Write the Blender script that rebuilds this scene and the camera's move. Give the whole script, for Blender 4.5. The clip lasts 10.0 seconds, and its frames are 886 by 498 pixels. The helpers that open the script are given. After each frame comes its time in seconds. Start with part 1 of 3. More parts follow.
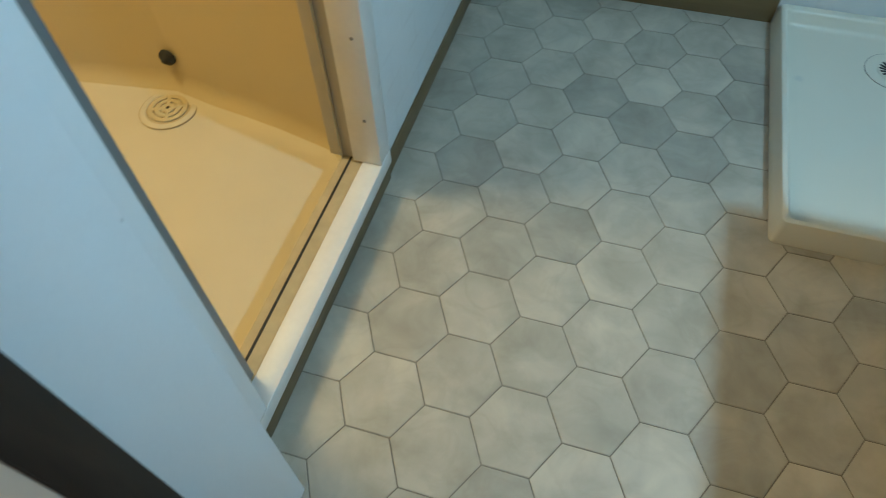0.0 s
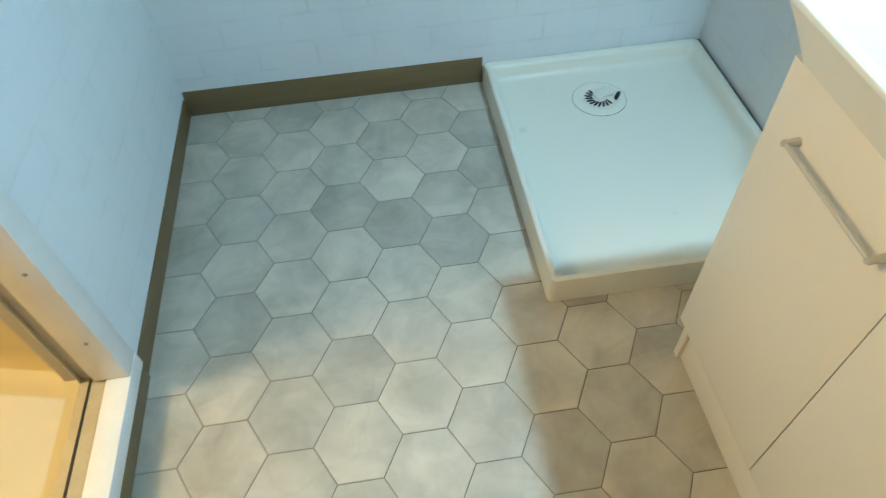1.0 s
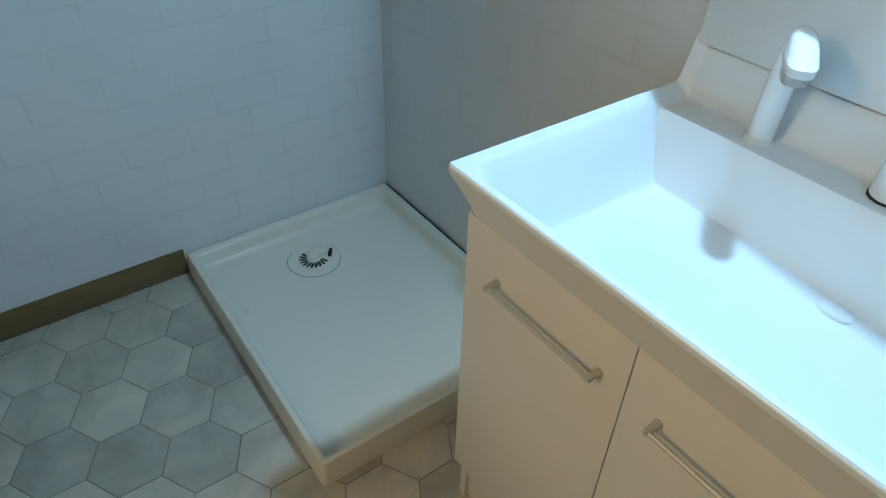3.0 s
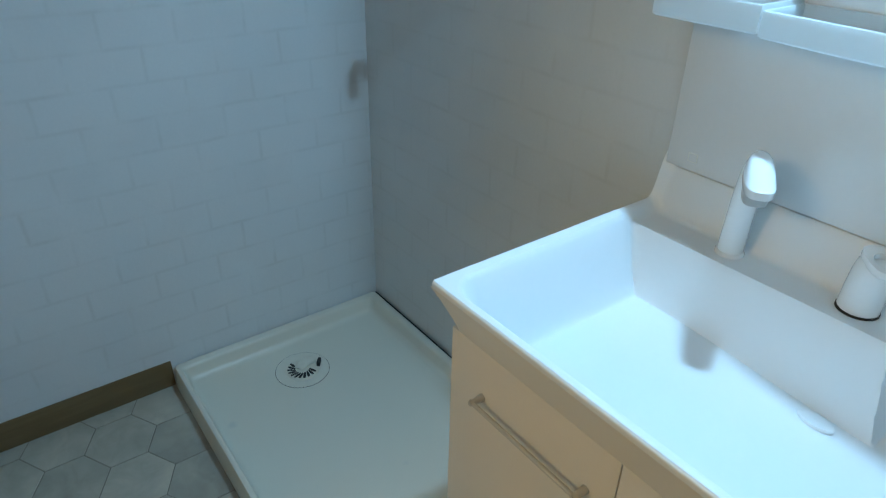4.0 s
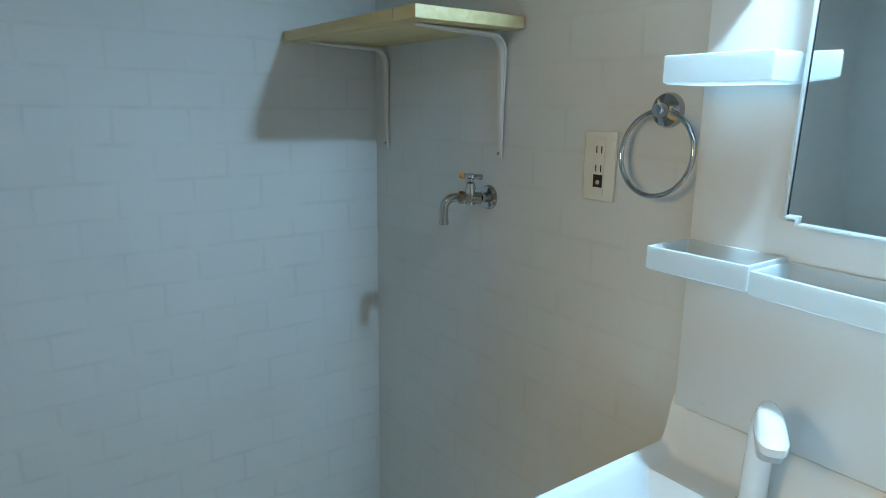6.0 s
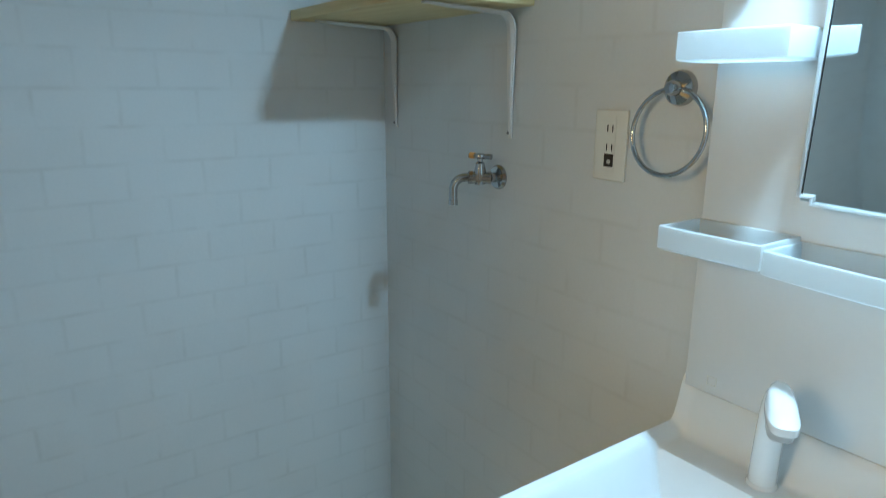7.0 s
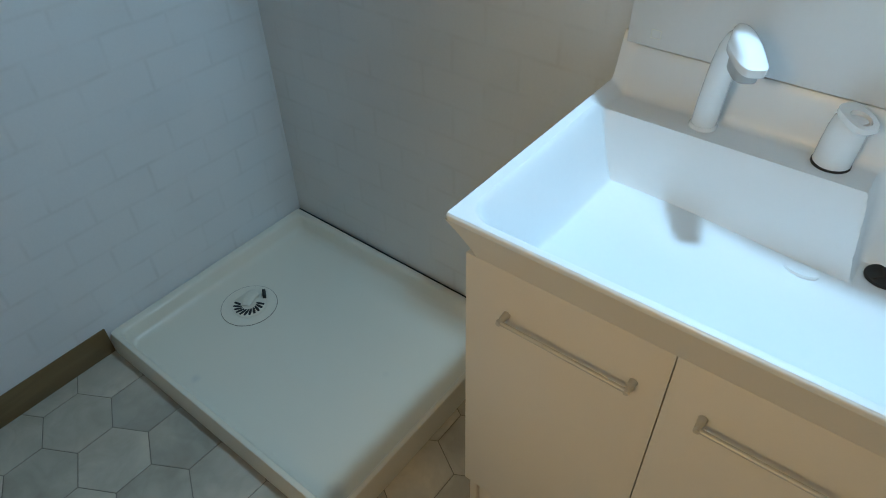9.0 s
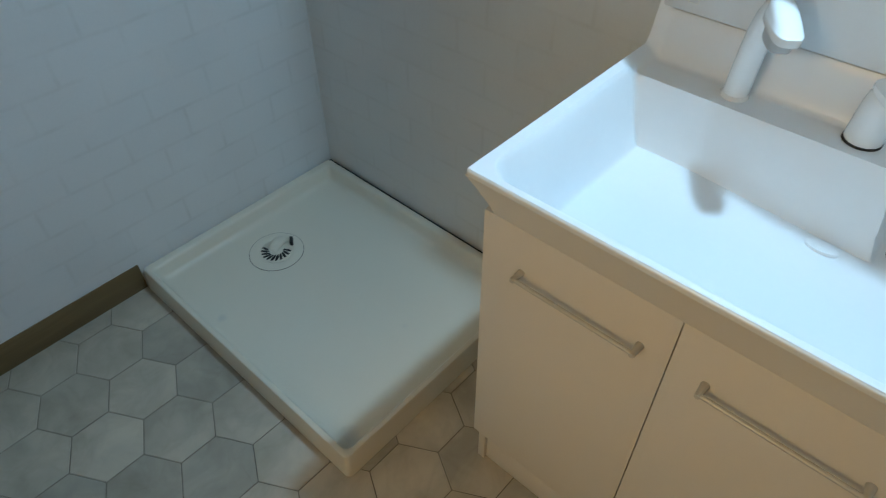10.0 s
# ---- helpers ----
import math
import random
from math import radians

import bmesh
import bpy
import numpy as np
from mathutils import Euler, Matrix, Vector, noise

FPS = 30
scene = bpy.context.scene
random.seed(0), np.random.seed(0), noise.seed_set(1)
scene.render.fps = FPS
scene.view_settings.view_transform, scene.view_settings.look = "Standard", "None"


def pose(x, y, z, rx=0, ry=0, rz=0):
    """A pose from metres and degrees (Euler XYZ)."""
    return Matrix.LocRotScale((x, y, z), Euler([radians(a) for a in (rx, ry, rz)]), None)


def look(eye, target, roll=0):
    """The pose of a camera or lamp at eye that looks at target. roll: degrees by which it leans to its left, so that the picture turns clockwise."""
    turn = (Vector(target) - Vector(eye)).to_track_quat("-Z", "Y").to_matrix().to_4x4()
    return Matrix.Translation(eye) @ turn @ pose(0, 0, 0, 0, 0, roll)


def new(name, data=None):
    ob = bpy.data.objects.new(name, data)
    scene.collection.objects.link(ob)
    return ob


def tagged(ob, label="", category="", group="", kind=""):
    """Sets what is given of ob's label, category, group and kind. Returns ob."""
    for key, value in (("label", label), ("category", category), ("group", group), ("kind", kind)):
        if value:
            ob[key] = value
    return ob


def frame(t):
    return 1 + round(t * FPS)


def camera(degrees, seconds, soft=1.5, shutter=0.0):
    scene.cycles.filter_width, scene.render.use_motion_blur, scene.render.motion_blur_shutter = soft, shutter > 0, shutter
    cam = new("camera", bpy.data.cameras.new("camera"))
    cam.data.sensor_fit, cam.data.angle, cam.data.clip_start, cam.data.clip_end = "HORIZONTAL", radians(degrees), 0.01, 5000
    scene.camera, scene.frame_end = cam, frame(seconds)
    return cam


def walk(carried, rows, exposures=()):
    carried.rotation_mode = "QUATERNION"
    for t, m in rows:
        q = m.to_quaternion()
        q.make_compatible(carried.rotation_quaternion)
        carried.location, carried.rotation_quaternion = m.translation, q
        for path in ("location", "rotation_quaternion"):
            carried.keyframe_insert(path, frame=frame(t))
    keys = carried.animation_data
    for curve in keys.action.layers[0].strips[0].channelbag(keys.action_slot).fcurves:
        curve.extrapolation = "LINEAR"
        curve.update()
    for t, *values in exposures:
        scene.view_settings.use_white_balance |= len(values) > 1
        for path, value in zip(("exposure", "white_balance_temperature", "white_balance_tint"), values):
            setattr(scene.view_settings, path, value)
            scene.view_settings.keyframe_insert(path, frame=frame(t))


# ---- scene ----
cam = camera(68.5, 10.0, soft=0.95, shutter=0.2)
PATH = [
    (0, (-1.063, -1.803, 1.145), (-1.43, -0.692, -0.476), -2.0),
    (0.5, (-0.975, -1.687, 1.177), (-1.161, -0.508, -0.428), -4.9),
    (1, (-0.948, -1.585, 1.18), (-0.829, -0.32, -0.365), -3.5),
    (1.5, (-0.91, -1.53, 1.165), (-0.514, -0.268, -0.336), -0.3),
    (2, (-0.881, -1.503, 1.185), (-0.258, -0.235, -0.231), 0.5),
    (2.5, (-0.889, -1.505, 1.191), (-0.056, -0.283, -0.155), 1.3),
    (2.7, (-0.893, -1.513, 1.199), (-0.014, -0.285, -0.114), 1.2),
    (3.8, (-0.902, -1.524, 1.24), (0.132, -0.192, 0.165), 1.6),
    (4, (-0.895, -1.531, 1.244), (0.152, -0.154, 0.239), 1.2),
    (4.5, (-0.89, -1.531, 1.262), (0.187, -0.074, 0.415), 0.9),
    (5, (-0.887, -1.527, 1.281), (0.237, -0.026, 0.586), 1.1),
    (5.5, (-0.885, -1.527, 1.301), (0.26, 0.021, 0.76), 0.8),
    (5.7, (-0.891, -1.527, 1.303), (0.263, 0.038, 0.836), 0.9),
    (6.8, (-0.889, -1.526, 1.311), (0.258, 0.063, 0.91), 0.4),
    (7, (-0.89, -1.524, 1.306), (0.232, 0.059, 0.82), 0.3),
    (7.5, (-0.884, -1.526, 1.264), (0.134, -0.011, 0.434), -0.0),
    (8, (-0.874, -1.471, 1.236), (0.035, -0.099, 0.099), -1.7),
    (8.2, (-0.873, -1.434, 1.23), (0.109, -0.156, 0.046), -1.5),
    (8.5, (-0.926, -1.376, 1.234), (0.185, -0.258, -0.006), -2.3),
    (8.7, (-0.951, -1.352, 1.259), (0.186, -0.336, -0.035), -2.9),
    (9, (-0.974, -1.355, 1.283), (0.195, -0.408, -0.036), -1.5),
    (9.5, (-0.966, -1.392, 1.295), (0.194, -0.487, -0.06), -1.5),
    (10, (-0.978, -1.38, 1.289), (0.067, -0.414, -0.117), -0.6),
]
walk(cam, [(t, look(eye, target, roll)) for t, eye, target, roll in PATH],
     exposures=[(0, 0.38, 5750, 5), (0.5, 0.90, 5850, 5), (1.0, 1.08, 5850, 7), (1.5, 1.08, 5850, 8), (2.0, 0.55, 6050, 10), (2.5, 0.20, 5850, 11),
                (4.0, -0.14, 5650, 11), (5.5, 0.02, 6000, 11), (7.0, 0.10, 6150, 12), (8.5, -0.16, 6000, 14), (10, -0.18, 6250, 17)])

# ---- light ----
world = bpy.data.worlds.new("world")
scene.world = world
world.use_nodes = True
world.node_tree.nodes["Background"].inputs[0].default_value = (0.05, 0.05, 0.05, 1)
world.node_tree.nodes["Background"].inputs[1].default_value = 0.0


def area_lamp(name, m, size, size_y, power, color, shape="RECTANGLE"):
    data = bpy.data.lights.new(name, "AREA")
    data.shape, data.size, data.size_y, data.energy, data.color = shape, size, size_y, power, color
    ob = new(name, data)
    ob.matrix_world = m
    return ob


COOL = (0.46, 0.80, 1.02)
WARM = (1.0, 0.775, 0.37)
VAN_LAMP, BATH_LAMP, HALL_LAMP = 11.8, 33.0, 1.6


def bulb(name, place, radius, power, color):
    data = bpy.data.lights.new(name, "POINT")
    data.shadow_soft_size, data.energy, data.color = radius, power, color
    ob = new(name, data)
    ob.location = place
    return ob


area_lamp("vanity_light", look((-0.145, -1.243, 1.734), (-0.385, -1.150, 0.734)), 0.05, 0.06, VAN_LAMP, COOL)
bulb("bath_light", (-2.32, -1.07, 1.80), 0.17, BATH_LAMP, WARM)
area_lamp("hall_light", look((-0.95, -2.75, 2.28), (-0.95, -2.6, 0.0)), 0.30, 0.30, HALL_LAMP, (1.0, 0.70, 0.38), "ELLIPSE")


# ---- materials ----
def material(name, color, rough=0.5, metal=0.0, vary=0.08, grain=60.0, blotch=4.0, bump=0.05, tint=None, rand=0.0, coat=0.0, spec=0.5):
    """Plain paint or plastic with grain, blotches and fine relief, in object space metres."""
    m = bpy.data.materials.new(name)
    m.use_nodes = True
    t = m.node_tree
    b = t.nodes["Principled BSDF"]
    b.inputs["Metallic"].default_value = metal
    b.inputs["Coat Weight"].default_value = coat
    b.inputs["Specular IOR Level"].default_value = spec
    tc = t.nodes.new("ShaderNodeTexCoord")
    geo = t.nodes.new("ShaderNodeNewGeometry")
    n1 = t.nodes.new("ShaderNodeTexNoise")
    n1.inputs["Scale"].default_value, n1.inputs["Detail"].default_value = blotch, 5
    n2 = t.nodes.new("ShaderNodeTexNoise")
    n2.inputs["Scale"].default_value, n2.inputs["Detail"].default_value = grain, 3
    t.links.new(geo.outputs["Position"], n1.inputs["Vector"])
    t.links.new(geo.outputs["Position"], n2.inputs["Vector"])
    add = t.nodes.new("ShaderNodeMath")
    add.operation = "MULTIPLY_ADD"
    add.inputs[1].default_value = 0.35
    t.links.new(n2.outputs["Fac"], add.inputs[0])
    t.links.new(n1.outputs["Fac"], add.inputs[2])
    src = add.outputs[0]
    if rand:
        info = t.nodes.new("ShaderNodeObjectInfo")
        r = t.nodes.new("ShaderNodeMath")
        r.operation = "MULTIPLY_ADD"
        r.inputs[1].default_value = rand
        t.links.new(info.outputs["Random"], r.inputs[0])
        t.links.new(src, r.inputs[2])
        src = r.outputs[0]
    ramp = t.nodes.new("ShaderNodeMapRange")
    ramp.inputs["From Min"].default_value, ramp.inputs["From Max"].default_value = 0.35, 1.0 + rand
    t.links.new(src, ramp.inputs["Value"])
    mix = t.nodes.new("ShaderNodeMix")
    mix.data_type = "RGBA"
    dark = tint if tint else tuple(c * (1 - vary * 2) for c in color)
    mix.inputs[6].default_value = (*color, 1)
    mix.inputs[7].default_value = (*dark, 1)
    t.links.new(ramp.outputs[0], mix.inputs[0])
    t.links.new(mix.outputs[2], b.inputs["Base Color"])
    rr = t.nodes.new("ShaderNodeMapRange")
    rr.inputs["To Min"].default_value, rr.inputs["To Max"].default_value = max(rough - 0.06, 0.02), min(rough + 0.08, 1)
    t.links.new(n1.outputs["Fac"], rr.inputs["Value"])
    t.links.new(rr.outputs[0], b.inputs["Roughness"])
    if bump:
        bp = t.nodes.new("ShaderNodeBump")
        bp.inputs["Strength"].default_value, bp.inputs["Distance"].default_value = bump, 0.002
        t.links.new(n2.outputs["Fac"], bp.inputs["Height"])
        t.links.new(bp.outputs[0], b.inputs["Normal"])
    return m


def wallpaper(name, color, axis, shift, mortar):
    """Embossed vinyl wallpaper printed with a faint running bond."""
    m = material(name, color, rough=0.75, vary=0.05, grain=160, blotch=2.5, bump=0.0)
    t = m.node_tree
    b = t.nodes["Principled BSDF"]
    geo = t.nodes.new("ShaderNodeNewGeometry")
    sep = t.nodes.new("ShaderNodeSeparateXYZ")
    com = t.nodes.new("ShaderNodeCombineXYZ")
    t.links.new(geo.outputs["Position"], sep.inputs[0])
    t.links.new(sep.outputs["X" if axis == "x" else "Y"], com.inputs[0])
    t.links.new(sep.outputs["Z"], com.inputs[1])
    wob = t.nodes.new("ShaderNodeTexNoise")
    wob.inputs["Scale"].default_value = 9
    t.links.new(geo.outputs["Position"], wob.inputs["Vector"])
    off = t.nodes.new("ShaderNodeVectorMath")
    off.operation = "MULTIPLY_ADD"
    off.inputs[1].default_value = (0.008, 0.008, 0)
    t.links.new(wob.outputs["Color"], off.inputs[0])
    put = t.nodes.new("ShaderNodeVectorMath")
    put.operation = "ADD"
    put.inputs[1].default_value = shift
    t.links.new(com.outputs[0], put.inputs[0])
    t.links.new(put.outputs[0], off.inputs[2])
    br = t.nodes.new("ShaderNodeTexBrick")
    br.inputs["Scale"].default_value = 1
    br.inputs["Brick Width"].default_value = BRICK_W
    br.inputs["Row Height"].default_value = BRICK_H
    br.inputs["Mortar Size"].default_value = 0.0075
    br.inputs["Mortar Smooth"].default_value = 1.0
    br.inputs["Bias"].default_value = -0.2
    br.inputs["Color1"].default_value = (1, 1, 1, 1)
    br.inputs["Color2"].default_value = (0.95, 0.95, 0.95, 1)
    br.inputs["Mortar"].default_value = (*mortar, 1)
    t.links.new(off.outputs[0], br.inputs["Vector"])
    fade = t.nodes.new("ShaderNodeTexNoise")
    fade.inputs["Scale"].default_value, fade.inputs["Detail"].default_value = 11, 4
    t.links.new(geo.outputs["Position"], fade.inputs["Vector"])
    old = b.inputs["Base Color"].links[0].from_socket
    mul = t.nodes.new("ShaderNodeMix")
    mul.data_type, mul.blend_type = "RGBA", "MULTIPLY"
    cut = t.nodes.new("ShaderNodeMapRange")
    cut.inputs["From Min"].default_value, cut.inputs["From Max"].default_value = 0.36, 0.66
    t.links.new(fade.outputs["Fac"], cut.inputs["Value"])
    t.links.new(cut.outputs[0], mul.inputs[0])
    t.links.new(old, mul.inputs[6])
    t.links.new(br.outputs["Color"], mul.inputs[7])
    t.links.new(mul.outputs[2], b.inputs["Base Color"])
    grain = t.nodes.new("ShaderNodeTexNoise")
    grain.inputs["Scale"].default_value, grain.inputs["Detail"].default_value = 60, 7
    t.links.new(geo.outputs["Position"], grain.inputs["Vector"])
    hgt = t.nodes.new("ShaderNodeMath")
    hgt.operation = "MULTIPLY_ADD"
    hgt.inputs[1].default_value = -0.35
    t.links.new(br.outputs["Fac"], hgt.inputs[0])
    t.links.new(grain.outputs["Fac"], hgt.inputs[2])
    bp = t.nodes.new("ShaderNodeBump")
    bp.inputs["Strength"].default_value, bp.inputs["Distance"].default_value = 0.20, 0.0015
    t.links.new(hgt.outputs[0], bp.inputs["Height"])
    t.links.new(bp.outputs[0], b.inputs["Normal"])
    return m


def stone_tile(name):
    """Pale marbled hexagons, each with its own shade."""
    m = bpy.data.materials.new(name)
    m.use_nodes = True
    t = m.node_tree
    b = t.nodes["Principled BSDF"]
    geo = t.nodes.new("ShaderNodeNewGeometry")
    info = t.nodes.new("ShaderNodeObjectInfo")
    # every tile has its own piece of marble
    shift = t.nodes.new("ShaderNodeVectorMath")
    shift.operation = "MULTIPLY_ADD"
    com = t.nodes.new("ShaderNodeCombineXYZ")
    t.links.new(info.outputs["Random"], com.inputs[0])
    t.links.new(info.outputs["Random"], com.inputs[2])
    shift.inputs[1].default_value = (37, 11, 23)
    t.links.new(com.outputs[0], shift.inputs[0])
    t.links.new(geo.outputs["Position"], shift.inputs[2])
    cloud = t.nodes.new("ShaderNodeTexNoise")
    cloud.inputs["Scale"].default_value, cloud.inputs["Detail"].default_value, cloud.inputs["Distortion"].default_value = 9, 5, 0.5
    vein = t.nodes.new("ShaderNodeTexNoise")
    vein.inputs["Scale"].default_value, vein.inputs["Detail"].default_value, vein.inputs["Distortion"].default_value = 11, 7, 0.8
    t.links.new(shift.outputs[0], cloud.inputs["Vector"])
    t.links.new(shift.outputs[0], vein.inputs["Vector"])
    ramp = t.nodes.new("ShaderNodeValToRGB")
    e = ramp.color_ramp.elements
    e[0].position, e[0].color = 0.30, (0.338, 0.317, 0.264, 1)
    e[1].position, e[1].color = 0.72, (0.510, 0.474, 0.397, 1)
    mid = ramp.color_ramp.elements.new(0.5)
    mid.color = (0.415, 0.391, 0.335, 1)
    t.links.new(cloud.outputs["Fac"], ramp.inputs[0])
    # a shade of its own
    hue = t.nodes.new("ShaderNodeValToRGB")
    h = hue.color_ramp.elements
    h[0].position, h[0].color = 0.0, (0.89, 0.87, 0.835, 1)
    h[1].position, h[1].color = 1.0, (1.16, 1.11, 1.04, 1)
    q = hue.color_ramp.elements.new(0.35)
    q.color = (1.0, 0.965, 0.91, 1)
    t.links.new(info.outputs["Random"], hue.inputs[0])
    mul = t.nodes.new("ShaderNodeMix")
    mul.data_type, mul.blend_type = "RGBA", "MULTIPLY"
    mul.inputs[0].default_value = 1
    t.links.new(ramp.outputs[0], mul.inputs[6])
    t.links.new(hue.outputs[0], mul.inputs[7])
    vr = t.nodes.new("ShaderNodeValToRGB")
    v = vr.color_ramp.elements
    v[0].position, v[0].color = 0.42, (1, 1, 1, 1)
    v[1].position, v[1].color = 0.58, (1, 1, 1, 1)
    w = vr.color_ramp.elements.new(0.50)
    w.color = (0.90, 0.89, 0.87, 1)
    t.links.new(vein.outputs["Fac"], vr.inputs[0])
    mul2 = t.nodes.new("ShaderNodeMix")
    mul2.data_type, mul2.blend_type = "RGBA", "MULTIPLY"
    mul2.inputs[0].default_value = 0.6
    t.links.new(mul.outputs[2], mul2.inputs[6])
    t.links.new(vr.outputs[0], mul2.inputs[7])
    t.links.new(mul2.outputs[2], b.inputs["Base Color"])
    rr = t.nodes.new("ShaderNodeMapRange")
    rr.inputs["To Min"].default_value, rr.inputs["To Max"].default_value = 0.42, 0.62
    t.links.new(cloud.outputs["Fac"], rr.inputs["Value"])
    t.links.new(rr.outputs[0], b.inputs["Roughness"])
    bp = t.nodes.new("ShaderNodeBump")
    bp.inputs["Strength"].default_value, bp.inputs["Distance"].default_value = 0.6, 0.002
    t.links.new(vein.outputs["Fac"], bp.inputs["Height"])
    t.links.new(bp.outputs[0], b.inputs["Normal"])
    return m


def wood(name, c1, c2, along, scale=18.0, rough=0.5):
    """Wood with its grain along one axis."""
    m = bpy.data.materials.new(name)
    m.use_nodes = True
    t = m.node_tree
    b = t.nodes["Principled BSDF"]
    geo = t.nodes.new("ShaderNodeNewGeometry")
    mp = t.nodes.new("ShaderNodeMapping")
    s = [scale] * 3
    s["xyz".index(along)] = scale * 0.08
    mp.inputs["Scale"].default_value = s
    t.links.new(geo.outputs["Position"], mp.inputs[0])
    n = t.nodes.new("ShaderNodeTexNoise")
    n.inputs["Scale"].default_value, n.inputs["Detail"].default_value, n.inputs["Distortion"].default_value = 2.2, 7, 0.7
    t.links.new(mp.outputs[0], n.inputs["Vector"])
    r = t.nodes.new("ShaderNodeValToRGB")
    r.color_ramp.elements[0].position, r.color_ramp.elements[0].color = 0.3, (*c1, 1)
    r.color_ramp.elements[1].position, r.color_ramp.elements[1].color = 0.7, (*c2, 1)
    t.links.new(n.outputs["Fac"], r.inputs[0])
    t.links.new(r.outputs[0], b.inputs["Base Color"])
    b.inputs["Roughness"].default_value = rough
    bp = t.nodes.new("ShaderNodeBump")
    bp.inputs["Strength"].default_value, bp.inputs["Distance"].default_value = 0.15, 0.001
    t.links.new(n.outputs["Fac"], bp.inputs["Height"])
    t.links.new(bp.outputs[0], b.inputs["Normal"])
    return m


BRICK_W, BRICK_H = 0.1575, 0.0785
PAPER_X = wallpaper("wallpaper_x", (0.70, 0.715, 0.71), "x", (0.717 + 0.1575 * 8 - 0.004, -0.945 + 0.0785 * 20.5 - 0.004, 0), (0.895, 0.89, 0.88))
PAPER_Y = wallpaper("wallpaper_y", (0.70, 0.715, 0.71), "y", (0.760 + 0.1575 * 8 - 0.004, -0.955 + 0.0785 * 20.5 - 0.004, 0), (0.925, 0.92, 0.91))
PLAIN = material("plain_white", (0.86, 0.87, 0.87), rough=0.6, vary=0.03, grain=140, blotch=3, bump=0.04)
PLASTER = material("ceiling_white", (0.75, 0.74, 0.71), rough=0.85, vary=0.03)
GROUT = material("grout", (0.25, 0.22, 0.175), rough=0.8, vary=0.2, grain=90)
TILE = stone_tile("marbled_tile")
BASEBOARD = wood("baseboard_brown", (0.145, 0.096, 0.040), (0.178, 0.120, 0.052), "x", 26, 0.45)
BASEBOARD_Y = wood("baseboard_brown_y", (0.145, 0.096, 0.040), (0.178, 0.120, 0.052), "y", 26, 0.45)
DARKWOOD = wood("dark_wood", (0.014, 0.009, 0.006), (0.030, 0.018, 0.011), "z", 22, 0.65)
PINE = wood("pine", (0.60, 0.47, 0.22), (0.73, 0.61, 0.34), "y", 20, 0.5)
FRP = material("pan_plastic", (0.74, 0.695, 0.575), rough=0.30, vary=0.04, grain=300, blotch=1.2, bump=0.02)


def grey_spots(m, places):
    """Greyish marks: left where water stood in the pan, dent shading on the wall."""
    t = m.node_tree
    b = t.nodes["Principled BSDF"]
    geo = t.nodes.new("ShaderNodeNewGeometry")
    src = b.inputs["Base Color"].links[0].from_socket
    for place, size, amount in places:
        n = t.nodes.new("ShaderNodeTexNoise")
        n.inputs["Scale"].default_value = 40
        t.links.new(geo.outputs["Position"], n.inputs["Vector"])
        d = t.nodes.new("ShaderNodeVectorMath")
        d.operation = "DISTANCE"
        d.inputs[1].default_value = place
        t.links.new(geo.outputs["Position"], d.inputs[0])
        a = t.nodes.new("ShaderNodeMath")
        a.operation = "MULTIPLY_ADD"
        a.inputs[1].default_value = size * 0.8
        t.links.new(n.outputs["Fac"], a.inputs[0])
        t.links.new(d.outputs["Value"], a.inputs[2])
        k = t.nodes.new("ShaderNodeMapRange")
        k.interpolation_type = "SMOOTHSTEP"
        k.inputs["From Min"].default_value, k.inputs["From Max"].default_value = size * 0.4, size * 1.5
        k.inputs["To Min"].default_value, k.inputs["To Max"].default_value = amount, 0
        t.links.new(a.outputs[0], k.inputs["Value"])
        x = t.nodes.new("ShaderNodeMix")
        x.data_type = "RGBA"
        x.inputs[7].default_value = (0.42, 0.43, 0.42, 1)
        t.links.new(k.outputs[0], x.inputs[0])
        t.links.new(src, x.inputs[6])
        src = x.outputs[2]
    t.links.new(src, b.inputs["Base Color"])


grey_spots(FRP, (((-0.592, -0.748, 0.022), 0.034, 0.55), ((-0.588, -0.262, 0.021), 0.016, 0.35), ((-0.30, -0.62, 0.024), 0.012, 0.15)))
# small wall dents, their shading put into the colour as grey spots
grey_spots(PLAIN, (((-1.405, -1.572, 0.747), 0.0035, 0.5), ((-1.405, -1.60, 0.93), 0.003, 0.3)))
FRP_OLD = material("drain_plastic", (0.74, 0.70, 0.58), rough=0.4, vary=0.10, grain=150, blotch=20)
DARK = material("dark_void", (0.012, 0.011, 0.010), rough=0.6, vary=0.2)
RUBBER = material("black_rubber", (0.02, 0.02, 0.02), rough=0.7, vary=0.2)
CREAM = material("bath_cream", (0.54, 0.445, 0.255), rough=0.35, vary=0.04, grain=200, blotch=3, bump=0.03)
CREAM_FLOOR = material("bath_floor_cream", (0.58, 0.515, 0.37), rough=0.45, vary=0.04, grain=400, blotch=6, bump=0.1)
DRAIN_WELL = material("drain_cream_dark", (0.50, 0.40, 0.23), rough=0.6, vary=0.1, grain=120, blotch=25)
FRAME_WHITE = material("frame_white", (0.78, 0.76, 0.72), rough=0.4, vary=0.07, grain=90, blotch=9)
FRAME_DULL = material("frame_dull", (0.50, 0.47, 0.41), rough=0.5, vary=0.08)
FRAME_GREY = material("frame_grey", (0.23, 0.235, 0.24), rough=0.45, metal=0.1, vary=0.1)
CABINET = material("cabinet_white", (0.76, 0.71, 0.635), rough=0.38, vary=0.03, grain=350, blotch=3, bump=0.02)
